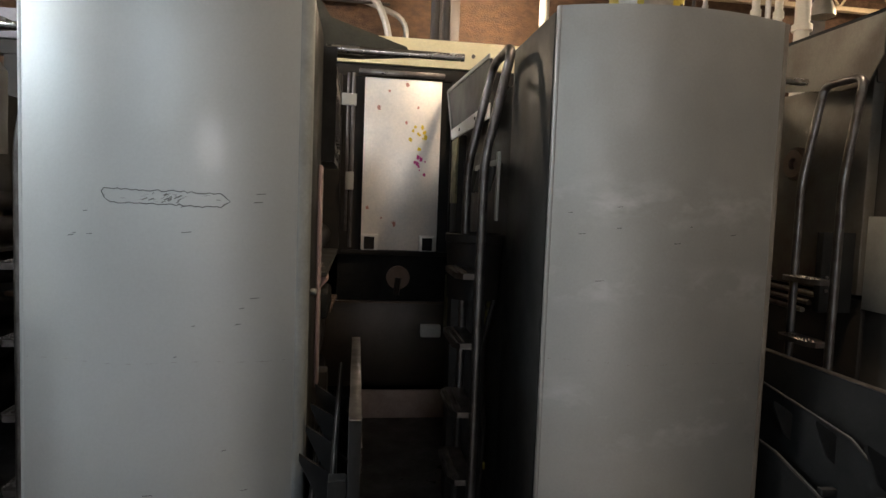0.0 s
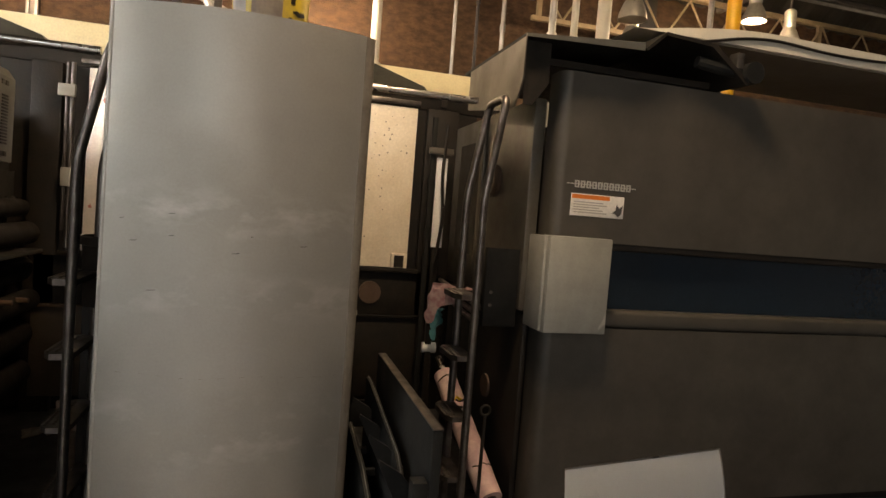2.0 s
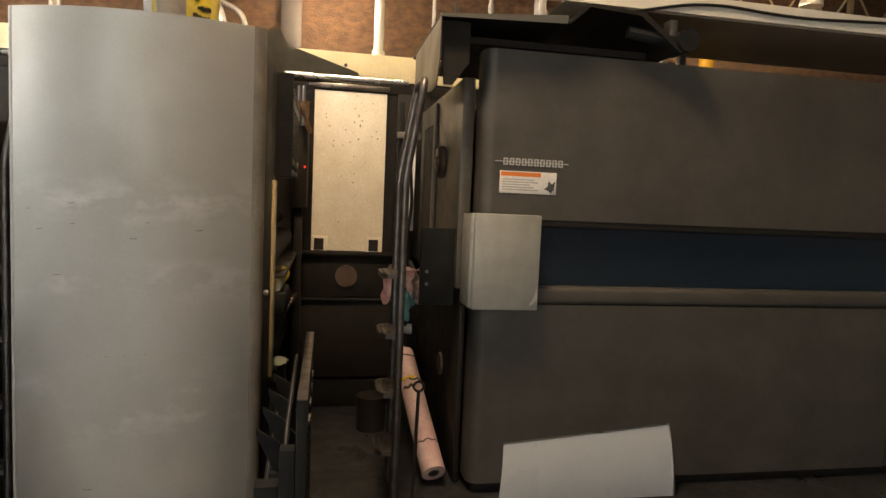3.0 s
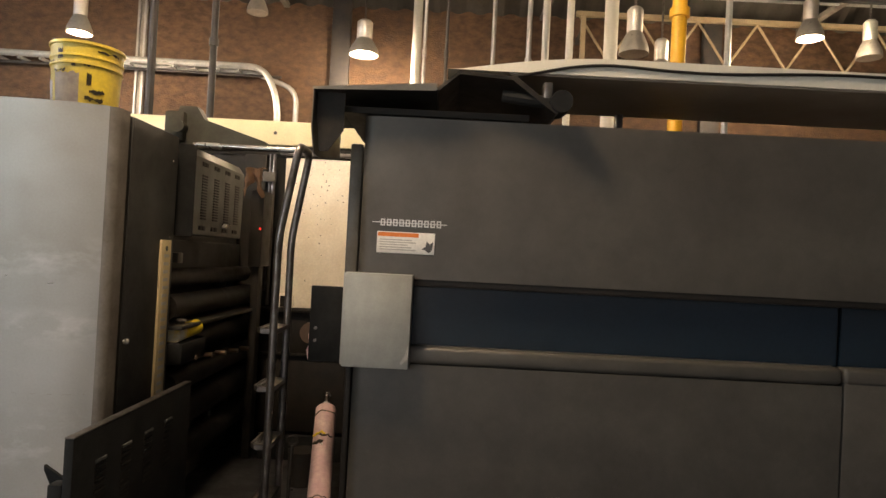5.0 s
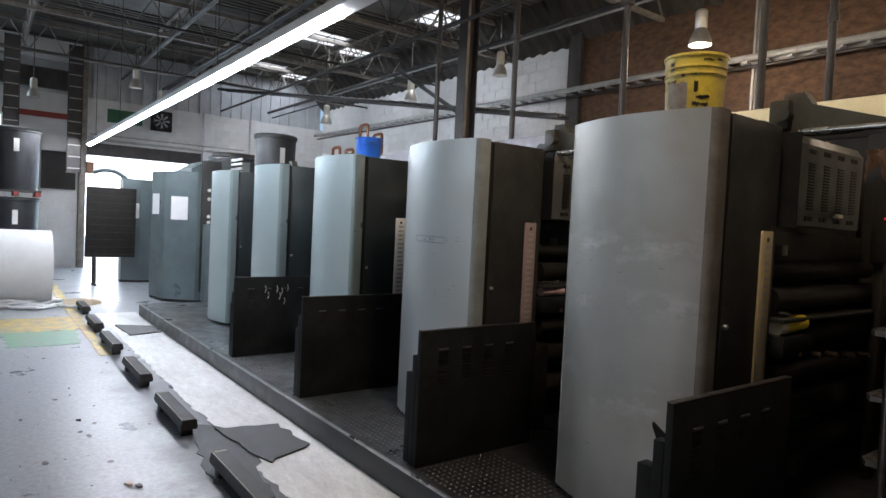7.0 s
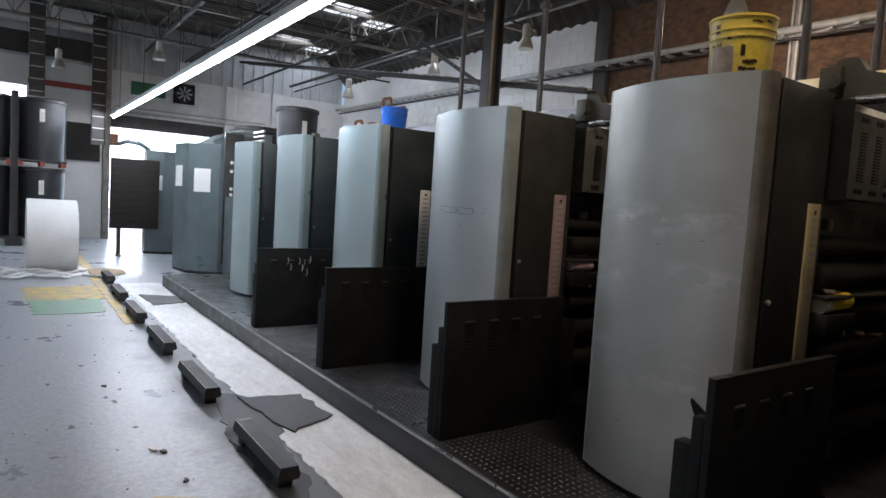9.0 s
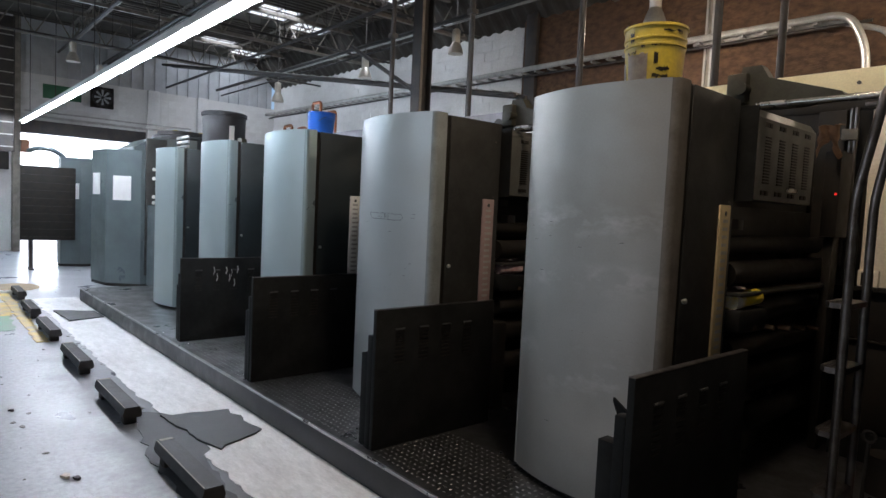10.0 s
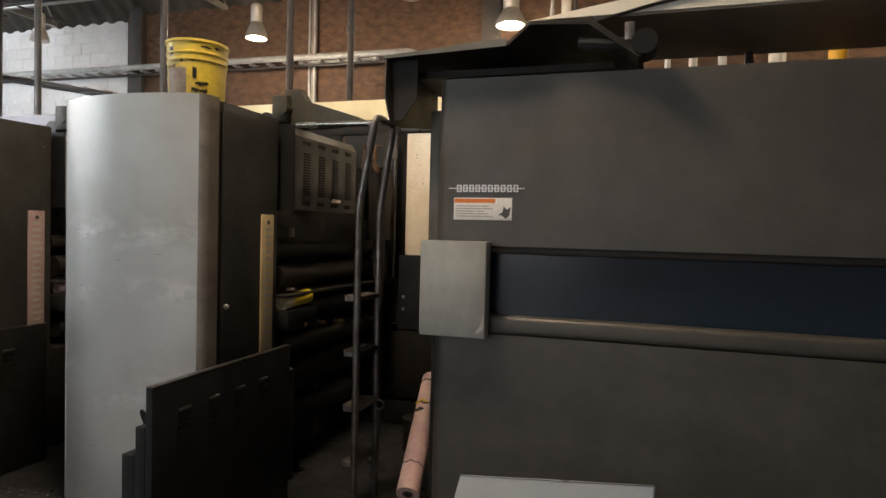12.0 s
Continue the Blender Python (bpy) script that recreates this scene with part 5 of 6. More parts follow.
# ink on the leaning paper roll
ax = (b - a).normalized()
sd = ax.cross(Vector((0, 0, 1))).normalized()
upv = sd.cross(ax)


def on_roll(u, deg, r=0.0585):
    return a + (b - a) * u + (sd * math.sin(radians(deg)) + upv * math.cos(radians(deg))) * r


rnd = random.Random(31)
for u, a0, a1, w, mat in ((0.93, -80, 80, 0.004, ink_smear), (0.72, -70, 10, 0.007, spl["yellow"]), (0.70, -20, 50, 0.005, ink_smear), (0.64, -60, -5, 0.008, ink_smear), (0.2, -60, 60, 0.003, ink_smear)):
    part("ink_mark", tube(B(), [on_roll(u + rnd.uniform(-0.012, 0.012), a0 + (a1 - a0) * k / 8) for k in range(9)], w, 6), mat, pr)
part("ink_mark", tube(B(), [on_roll(0.62, 360 * k / 14 * 0.08 - 12 + 10 * math.sin(k)) for k in range(6)], 0.006, 6), sticker_white, pr)

# ---- aisle ----
def make_block(x0, x1, y):
    b = thing("stop_block", "black painted timber block on short feet along the aisle", "floor block", "blocks along the aisle", (x0, y, 0))
    L = x1 - x0
    part("beam", prism(B(), [(-0.05, 0.055), (0.05, 0.055), (0.058, 0.075), (0.045, 0.125), (-0.045, 0.125), (-0.058, 0.075)], "x", 0.0, L), block_black, b)
    part("worn_edge", box(B(), 0.01, L - 0.01, -0.047, -0.041, 0.121, 0.1265, 0.001), wood_bare, b, "worn bare edge")
    part("worn_edge", box(B(), 0.002, 0.03, -0.03, 0.04, 0.1245, 0.1262, 0.0), wood_bare, b)
    for x in (0.05, L - 0.13):
        part("foot", box(B(), x, x + 0.08, -0.04, 0.04, 0.0, 0.055, 0.006), block_black, b)
    return b


for x0, x1, y in ((-1.02, -0.26, 0.79), (-2.48, -1.68, 0.79), (-3.9, -3.1, 0.80), (-5.4, -4.55, 0.81), (-6.75, -5.95, 0.83), (-8.2, -7.5, 0.88)):
    make_block(x0, x1, y)
solid("floor_mat", irregular(B(), [(-1.75, 0.98), (-1.62, 1.40), (-1.13, 1.44), (-0.98, 1.08)], 0.006, 0.02, 0.012, 11), rubber, "torn black rubber mat on the floor strip", "mat")
solid("floor_stain", irregular(B(), [(-2.0, 0.86), (-1.7, 1.10), (-1.2, 1.12), (-0.95, 1.0), (-0.3, 0.92), (0.1, 0.72), (-1.0, 0.72)], 0.0012, 0.018, 0.004, 12), rubber, "dark worn patch of bare floor", "floor", kind="structure")
solid("floor_marking_scrap", irregular(B(), [(-0.5, 0.22), (-0.36, 0.44), (-0.28, 0.42), (-0.38, 0.18)], 0.0005, 0.014, 0.003, 42), yellow_floor, "remnant of worn yellow floor paint", "floor marking", kind="structure")
solid("floor_mat", irregular(B(), [(-6.45, 1.08), (-6.2, 1.5), (-5.75, 1.5), (-5.62, 1.12)], 0.006, 0.015, 0.012, 13), rubber, "worn dark rubber mat by the platform edge", "mat")
solid("cardboard_disc", irregular(B(), [(-8.9 + 0.45 * math.cos(a), 0.95 + 0.33 * math.sin(a)) for a in [k * math.pi / 6 for k in range(12)]], 0.006, 0.01, 0.01, 14), surface("cardboard", (0.4, 0.31, 0.2), (0.32, 0.25, 0.16), 0.8), "flat round cardboard sheet on the floor", "cardboard")
for k, (x, y, s) in enumerate(((-1.08, 0.28, 0.05), (-1.02, 0.33, 0.04), (-2.4, 0.2, 0.03), (-0.6, 0.36, 0.03))):
    solid("litter_scrap", irregular(B(), [(x, y), (x + s, y + s * 0.4), (x + s * 0.7, y + s), (x - s * 0.2, y + s * 0.7)], 0.004, 0.008, 0.012, 20 + k), block_black if k else label_paper, "small crumpled scrap lying on the floor", "litter", "scraps on the floor")
prl = thing("paper_reel", "large white paper reel lying on its side", "paper reel", "", (-8.85, 0, 0.584))
part("reel", cyl(B(), (0, -0.13, 0), (0, 0.53, 0), 0.58, n=72), paper_white, prl)
part("core", cyl(B(), (0, 0.529, 0), (0, 0.534, 0), 0.06, n=24), boss_iron, prl)
rnd = random.Random(5)
bm = B()
tube(bm, [(-8.3 + 0.12 * math.sin(k * 0.9), -0.5 + k * 0.09, 0.03 + 0.015 * math.sin(k * 1.7)) for k in range(17)], 0.025, 8)
for j in range(3):
    tube(bm, [(-8.38 - 0.07 * j + 0.1 * math.sin(k * 0.7 + j), -0.75 + k * 0.095, 0.04 + 0.03 * j + 0.02 * math.sin(k * 1.3 + 2 * j)) for k in range(16)], 0.03, 8)
solid("paper_twist", bm, paper_white, "twisted white paper wrapper on the floor", "paper")

# ---- feeder end ----
def cabinet(name, label, plan, z1, material, dark):
    c = thing(name, label, "cabinet", "", (0, 0, 0))
    part("body", prism(B(), plan, "z", 0.05, z1), material, c, smooth=False)
    part("plinth", prism(B(), [(x * 0.999, y + 0.01) for x, y in plan], "z", 0.0, 0.05), ink_black, c)
    return c


c1 = cabinet("feeder_cabinet", "tall grey-green many-sided feeder cabinet with taped paper notices", [(-9.75, 2.6), (-9.35, 2.08), (-8.75, 2.17), (-8.35, 2.6), (-8.35, 3.5), (-9.75, 3.5)], 2.25, cabinet_teal, door_grey)
part("top_wing", prism(B(), [(2.5, 2.25), (3.5, 2.25), (3.5, 2.5), (2.8, 2.48), (2.5, 2.3)], "x", -9.6, -8.4), cabinet_teal, c1)
part("button_panel", box(B(), -8.40, -8.31, 2.66, 2.98, 0.2, 2.45, 0.01), door_grey, c1, "dark button panel")
for k, z in enumerate((1.95, 1.8, 1.5, 1.4, 1.3)):
    part("button", cyl(B(), (-8.31, 2.78, z), (-8.30, 2.78, z), 0.03, n=12), sticker_white, c1)
nt1 = part("notice", box(B(), -0.15, 0.15, -0.006, 0.0, 0.0, 0.36), paper_white, c1, "white paper notice")
nt1.matrix_local = pose(-9.12, 2.11, 1.5, 0, 0, 8)
nt2 = part("notice", box(B(), -0.15, 0.15, -0.006, 0.0, 0.0, 0.4), paper_white, c1, "white paper notice")
nt2.matrix_local = pose(-8.56, 2.365, 1.42, 0, 0, 47)
c0 = cabinet("control_cabinet", "tall grey-green cabinet with a pale edge and a paper notice", [(-12.3, 2.22), (-11.95, 2.2), (-11.8, 2.55), (-11.8, 3.2), (-12.3, 3.2)], 2.22, cabinet_teal, door_grey)
part("pale_edge", box(B(), -12.0, -11.94, 2.185, 2.215, 0.06, 2.2), silver, c0)
n0 = part("notice", box(B(), -0.14, 0.14, -0.006, 0.0, 0.0, 0.32), paper_white, c0, "white paper notice")
n0.matrix_local = pose(-11.86, 2.39, 1.38, 0, 0, 66)
c0.location = (-0.1, -0.15, 0)
part("side_arm", tube(B(), rounded([(-12.1, 2.3, 2.22), (-12.1, 2.1, 2.36), (-12.2, 1.85, 2.38), (-12.3, 1.7, 2.3)], 0.1), 0.05, 8), cabinet_teal, c0)
c2 = cabinet("low_cabinet", "low pale grey-green cabinet beside the feeder", [(-8.28, 2.68), (-7.6, 2.66), (-7.6, 3.3), (-8.28, 3.3)], 1.36, cabinet_teal, door_grey)
sg = thing("slatted_guard", "slatted pale metal guard on the feeder", "guard", "", (-7.75, 3.05, 0))
part("post", box(B(), -0.3, -0.26, 0, 0.05, 1.362, 2.5), dark_steel, sg)
for k in range(9):
    part("slat", box(B(), -0.28, 0.25, -0.01, 0.02, 1.85 + k * 0.075, 1.89 + k * 0.075, 0.003), pipe_grey, sg)
bd = thing("dark_board", "large dark board on thin legs by the loading door", "board", "", (-11.6, 1.3, 0))
part("board", box(B(), -0.03, 0.0, 0.03, 0.95, 0.56, 1.99, 0.006), ink_black, bd)
for k in range(9):
    part("board_line", box(B(), 0.0, 0.006, 0.02, 0.93, 0.62 + k * 0.15, 0.625 + k * 0.15), block_black, bd)
for y in (0.2,):
    part("leg", tube(B(), [(0.0, y, 0.56), (0.05, y, 0.0)], 0.04, 8), dark_steel, bd)
    part("foot", box(B(), -0.1, 0.2, y - 0.04, y + 0.04, 0.0, 0.03, 0.005), dark_steel, bd)


def make_tank(x, y, z, r, h):
    t = thing("ink_tank", "large dark grey round ink tank with a small label", "tank", "stacked ink tanks", (x, y, z))
    part("shell", lathe(B(), [(r * 0.90, 0), (r * 0.92, 0.03), (r * 0.99, h - 0.12), (r * 1.05, h - 0.11), (r * 1.05, h - 0.05), (r * 0.98, h - 0.03), (r * 0.93, h - 0.06), (0.001, h - 0.06)], 40), tank_grey, t)
    part("label", box(B(), r - 0.01, r + 0.004, -0.06, 0.04, h * 0.6, h * 0.8), sticker_white, t)
    return t


for y in (0.25, -0.75):
    for z, h in ((0.2, 1.54), (1.87, 1.37)):
        make_tank(-14.0, y, z, 0.46, h)
    for z in (0.0, 1.74):
        p = thing("pallet", "dull red pallet under an ink tank", "pallet", "pallets under tanks", (-14.0, y, z))
        for k in range(3):
            part("bearer", box(B(), -0.45, 0.45, -0.45 + 0.4 * k, -0.35 + 0.4 * k, 0.0, 0.09 if z > 1 else 0.16), red_paint if z > 1 else dark_steel, p)
        part("deck", box(B(), -0.46, 0.46, -0.46, 0.46, 0.09 if z > 1 else 0.16, 0.13 if z > 1 else 0.2), dark_steel, p)
make_tank(-9.9, 4.55, 1.72, 0.42, 1.55)
make_tank(-9.9, 4.55, 0.0, 0.42, 1.72)
lt = make_tank(-12.0, 4.4, 0.0, 0.58, 2.9)
tagged(lt, "wide dark tank with a yellow-striped lid", "tank")
part("striped_lid", lathe(B(), [(0.5, 2.88), (0.5, 2.96), (0.001, 2.97)], 32), dark_steel, lt)
for y in (-0.25, 0.05, 0.3):
    part("lid_stripe", box(B(), -0.2, 0.3, y, y + 0.07, 2.965, 2.985, 0.004), bucket_yellow, lt, "yellow strap")
rk = thing("tube_rack", "rack of bent orange-brown tube frames behind the press", "rack", "", (-7.5, 4.95, 0))
for k in range(4):
    x, h, w = -0.55 + 0.33 * k, (2.9, 2.85, 3.28, 3.1)[k], 0.28
    part("hoop", tube(B(), rounded([(x, 0.1 * k, 0.0), (x, 0.1 * k, h), (x + w, 0.1 * k, h), (x + w, 0.1 * k, 0.0)], 0.06), 0.028, 8), orange_frame, rk)
part("cross_tube", tube(B(), [(-0.6, 0.1, 2.55), (0.75, 0.1, 2.6)], 0.025, 8), orange_frame, rk)

# ---- end wall fittings ----
fan = thing("wall_fan", "square black wall fan with pale blades", "fan", "", (-15.99, 3.62, 4.04))
part("housing", box(B(), 0.0, 0.12, -0.27, 0.27, -0.27, 0.27, 0.01), ink_black, fan)
part("ring", lathe(B(), [(0.22, 0.0), (0.24, 0.0), (0.24, 0.03), (0.22, 0.03)], 32), dark_steel, fan).matrix_local = pose(0.12, 0, 0, 0, 90, 0)
for k in range(8):
    a = k * math.pi / 4
    part("blade", prism(B(), [(0.04 * math.cos(a - 0.3), 0.04 * math.sin(a - 0.3)), (0.2 * math.cos(a - 0.16), 0.2 * math.sin(a - 0.16)), (0.2 * math.cos(a + 0.16), 0.2 * math.sin(a + 0.16)), (0.04 * math.cos(a + 0.3), 0.04 * math.sin(a + 0.3))], "x", 0.125, 0.132), corrugated, fan)
solid("green_board", box(B(), -15.99, -15.95, 2.3, 3.15, 3.85, 4.2, 0.005), green_sign, "dark green sign board on the end wall", "sign")
solid("wall_sign", box(B(), -15.99, -15.75, 1.83, 2.0, 2.45, 2.75, 0.005), orange_frame, "small orange-brown sign by the door", "sign")
solid("red_stripe", box(B(), -15.998, -15.98, 0.02, 1.4, 3.78, 3.92), red_paint, "dull red painted stripe on the end wall", "wall", kind="structure")
tp = thing("tank_post", "dark grey steel post standing between the ink tanks", "post", "", (-13.6, -0.25, 0))
part("flange", box(B(), -0.06, 0.06, -0.07, -0.055, 0.0, 3.3, 0.003), dark_steel, tp)
part("flange", box(B(), -0.06, 0.06, 0.055, 0.07, 0.0, 3.3, 0.003), dark_steel, tp)
part("web", box(B(), -0.008, 0.008, -0.055, 0.055, 0.0, 3.3), dark_steel, tp)
part("base_plate", box(B(), -0.11, 0.11, -0.11, 0.11, 0.0, 0.015, 0.003), dark_steel, tp)
# Solid black box on the wall stands for an opening's dark depth.
solid("opening_shade", box(B(), -15.99, -15.9, 0.85, 1.6, 2.0, 2.95), ink_black, "black panel for the dark inside of an end-wall opening", "opening", kind="structure")
for y, z0 in ((0.15, 3.3), (1.37, 2.35)):
    tr = thing("cable_ladder", "dark vertical cable ladder with pale rungs", "cable tray", "vertical cable ladders", (-14.2, y, z0))
    H = 5.3 - z0
    part("back_plate", box(B(), -0.03, 0.0, -0.13, 0.13, 0.0, H), dark_steel, tr)
    for s in (-0.15, 0.13):
        part("side_rail", box(B(), -0.03, 0.05, s, s + 0.02, 0.0, H, 0.003), dark_steel, tr)
    for k in range(int(H / 0.27)):
        part("rung", box(B(), 0.0, 0.02, -0.13, 0.13, 0.1 + 0.27 * k, 0.12 + 0.27 * k), pipe_grey, tr)
for z, r in ((3.35, 0.03), (3.48, 0.02)):
    solid("wall_pipe", tube(B(), [(-15.85, 1.9, z), (-15.85, 5.9, z)], r, 8), pipe_grey, "thin grey pipe along the end wall", "pipe", "pipes on the end wall")

# ---- columns, posts, pipes and trays ----
col = thing("steel_column", "dark steel H-section roof column", "column", "", (-5.41, 6.0, 0))
for s in (-0.12, 0.1):
    part("flange", box(B(), -0.11, 0.11, s, s + 0.02, 0, 5.74), dark_steel, col)
part("web", box(B(), -0.008, 0.008, -0.10, 0.10, 0, 5.74), dark_steel, col)
part("pale_edge", box(B(), 0.111, 0.118, -0.115, -0.07, 0.5, 5.7), truss_paint, col)
part("brace", tube(B(), [(-0.12, 0, 3.4), (-2.6, 0.3, 4.6)], 0.04, 8), dark_steel, col)
for x, y, top in ((-2.37, 4.26, 4.75), (-0.92, 4.26, 4.75), (0.33, 4.26, 4.9), (-3.8, 4.26, 4.75)):
    ps = thing("pipe_post", "thin dark pipe post rising behind the press", "post", "pipe posts", (x, y, 0))
    part("pipe", tube(B(), rounded([(0, 0, 2.512), (0, 0, top), (-0.5, 0, top + 0.08)], 0.08), 0.03, 10), dark_steel, ps)
    part("clamp", box(B(), -0.045, 0.045, -0.045, 0.045, 3.6, 3.65, 0.004), dark_steel, ps)
tray = thing("wall_cable_tray", "long galvanised pipe and cable tray along the back wall", "cable tray", "", (0, 8.15, 4.1))
part("pipe", tube(B(), rounded([(-15.8, 0, 0.1), (0.0, 0, -0.04), (0.2, 0, -0.5), (0.2, 0, -3.0)], 0.25), 0.045, 10), pipe_grey, tray)
part("lower_rail", tube(B(), [(-15.8, 0.1, 0.0), (0.2, 0.1, -0.14)], 0.02, 8), dark_steel, tray)
part("drop_pipe", tube(B(), rounded([(-2.0, 0.12, -0.06), (-0.2, 0.12, -0.08), (0.42, 0.12, -0.3), (0.42, 0.12, -3.0)], 0.2), 0.035, 10), pipe_grey, tray)
for k in range(52):
    x = -15.4 + k * 0.3
    part("rung", box(B(), x, x + 0.05, -0.02, 0.2, -0.07 - 0.0088 * (x + 15.8) + 0.09, -0.035 - 0.0088 * (x + 15.8) + 0.09), pipe_grey, tray)
ust = thing("wall_channel", "pale vertical steel channel on the back wall", "channel", "", (-1.82, 8.38, 0))
for s in (-0.06, 0.03):
    part("channel_leg", box(B(), s, s + 0.03, -0.05, 0.0, 0, 5.7), pipe_grey, ust)
part("channel_back", box(B(), -0.03, 0.03, -0.012, 0.0, 0, 5.7), truss_paint, ust)
for x in (-5.2, 0.98, 6.2):
    wc = thing("wall_column", "dark steel column in the brown wall", "column", "columns of the back wall", (x, 8.36, 0))
    part("face", box(B(), -0.13, 0.13, -0.02, 0.06, 0, 5.74, 0.004), dark_steel, wc)
for x, y, r, m in ((4.11, 3.9, 0.05, yellow_paint), (3.45, 5.6, 0.035, duct_white), (3.68, 5.6, 0.035, duct_white), (4.15, 5.9, 0.07, duct_white), (2.08, 7.8, 0.06, duct_white), (2.32, 5.0, 0.014, pipe_grey), (2.51, 5.0, 0.014, dark_steel), (3.23, 5.1, 0.022, pipe_grey), (0.5, 5.0, 0.03, dark_steel), (2.95, 5.6, 0.02, pipe_grey), (5.2, 5.6, 0.03, pipe_grey)):
    pp = thing("service_pipe", "yellow painted vertical gas pipe" if m is yellow_paint else "vertical service pipe behind the delivery", "pipe", "service pipes", (x, y, 0))
    part("pipe", cyl(B(), (0, 0, 0), (0, 0, 5.74), r, n=12), m, pp)
    part("pipe_collar", cyl(B(), (0, 0, 3.3), (0, 0, 3.36), r * 1.35, n=12), m, pp)
for y, z, r in ((5.2, 4.55, 0.03), (5.35, 4.62, 0.02), (6.6, 4.7, 0.04), (7.4, 5.0, 0.025), (3.6, 4.9, 0.03), (2.6, 5.0, 0.03)):
    cd = thing("ceiling_conduit", "long dark conduit under the roof", "conduit", "conduits under the roof", (0, y, z))
    part("tube", tube(B(), [(-15.8, 0, 0.0), (-6.0, 0, -0.03), (13.5, 0, 0.02)], r, 8), dark_steel if r > 0.025 else pipe_grey, cd)
    for x in (-13, -9, -5, -1, 3, 7):
        part("hanger", cyl(B(), (x, 0, 0), (x, 0, 5.74 - z), 0.006, n=6), dark_steel, cd)
tr2 = thing("ceiling_cable_tray", "long dark cable tray sloping under the roof", "cable tray", "", (0, 0, 0))
A0, A1 = Vector((-15.5, 5.0, 5.1)), Vector((-3.8, 6.5, 3.25))
for s in (0, 0.25):
    part("rail", tube(B(), [A0 + Vector((0, s, 0)), A1 + Vector((0, s, 0))], 0.035, 8), dark_steel, tr2)
for k in range(36):
    p = A0.lerp(A1, (k + 0.5) / 36)
    part("rung", box(B(), p.x, p.x + 0.07, p.y, p.y + 0.25, p.z + 0.02, p.z + 0.045), pipe_grey, tr2)


def make_truss(y0, y1):
    t = thing("roof_truss", "painted steel lattice roof truss", "truss", "roof trusses", (0, 0, 0))
    part("top_chord", box(B(), -0.04, 0.04, y0, y1, 5.62, 5.70), truss_paint, t)
    part("bottom_chord", box(B(), -0.04, 0.04, y0, y1, 4.98, 5.04), truss_paint, t)
    n = int((y1 - y0) / 0.7)
    for k in range(n):
        a, b = y0 + (y1 - y0) * k / n, y0 + (y1 - y0) * (k + 1) / n
        part("web_bar", tube(B(), [(0, a, 5.02), (0, (a + b) / 2, 5.64), (0, b, 5.02)], 0.018, 6), truss_paint, t)
    return t


t0 = make_truss(-8.9, 8.35)
t0.location = (-14.2, 0, 0)
for k in range(1, 8):
    copy_thing(t0, pose(-14.2 + 3.6 * k, 0, 0))


def make_joist(y):
    j = thing("roof_joist", "painted light lattice roof joist", "joist", "roof joists", (0, y, 0))
    part("top_chord", box(B(), -15.9, 13.9, -0.03, 0.03, 5.7, 5.745), truss_paint, j)
    part("bottom_chord", box(B(), -15.9, 13.9, -0.025, 0.025, 5.28, 5.32), truss_paint, j)
    for k in range(42):
        a = -15.9 + 29.8 * k / 42
        part("web_bar", tube(B(), [(a, 0, 5.31), (a + 0.355, 0, 5.7), (a + 0.71, 0, 5.31)], 0.014, 5), truss_paint, j)
    return j


j0 = make_joist(6.6)
for y in (4.4, 2.9, 0.4):
    copy_thing(j0, pose(0, y, 0))
ribs = B()
for k in range(170):
    x = -15.9 + k * 0.176
    box(ribs, x, x + 0.07, 0.5, 7.8, 5.715, 5.749) if not any(sx - 0.1 < x < sx + 1.0 for sx, sy in SKY if sy > 0) else None
solid("roof_ribs", ribs, roof_metal, "ribs of the metal roof deck", "ceiling", kind="structure", smooth=False)

# ---- tread-plate studs ----
verts, faces = [], []
for i in range(0, 132):
    for j in range(0, 14):
        cx, cy = -3.9 + i * 0.041, 1.60 + j * 0.041
        dx, dy = (0.014, 0.0045) if (i + j) % 2 else (0.0045, 0.014)
        b0 = len(verts)
        verts += [(cx - dx, cy, ZP), (cx, cy - dy, ZP), (cx + dx, cy, ZP), (cx, cy + dy, ZP), (cx, cy, ZP + 0.0032)]
        faces += [(b0, b0 + 1, b0 + 4), (b0 + 1, b0 + 2, b0 + 4), (b0 + 2, b0 + 3, b0 + 4), (b0 + 3, b0, b0 + 4)]
me = bpy.data.meshes.new("tread_studs")
me.from_pydata(verts, [], faces)
me.materials.append(stud_steel)
studs = new("tread_studs", me)
studs.parent = plat
tagged(studs, "raised lozenge studs of the deck", kind="stuff")

# ---- thin conduits under the roof ----
def make_conduit(a, b, r):
    c = thing("conduit_pipe", "thin dark conduit pipe hung under the roof", "pipe", "conduits under the roof", a)
    run = Vector(b) - Vector(a)
    part("pipe", cyl(B(), (0, 0, 0), run, r, n=10), dark_steel, c)
    for k in range(1, 6):
        p = run * (k / 6)
        part("hanger", cyl(B(), p, p + Vector((0, 0, 5.74 - a[2])), 0.005, n=6), dark_steel, c)
        part("clip", box(B(), p.x - 0.025, p.x + 0.025, p.y - 0.025, p.y + 0.025, p.z - 0.02, p.z + 0.03, 0.004), dark_steel, c)


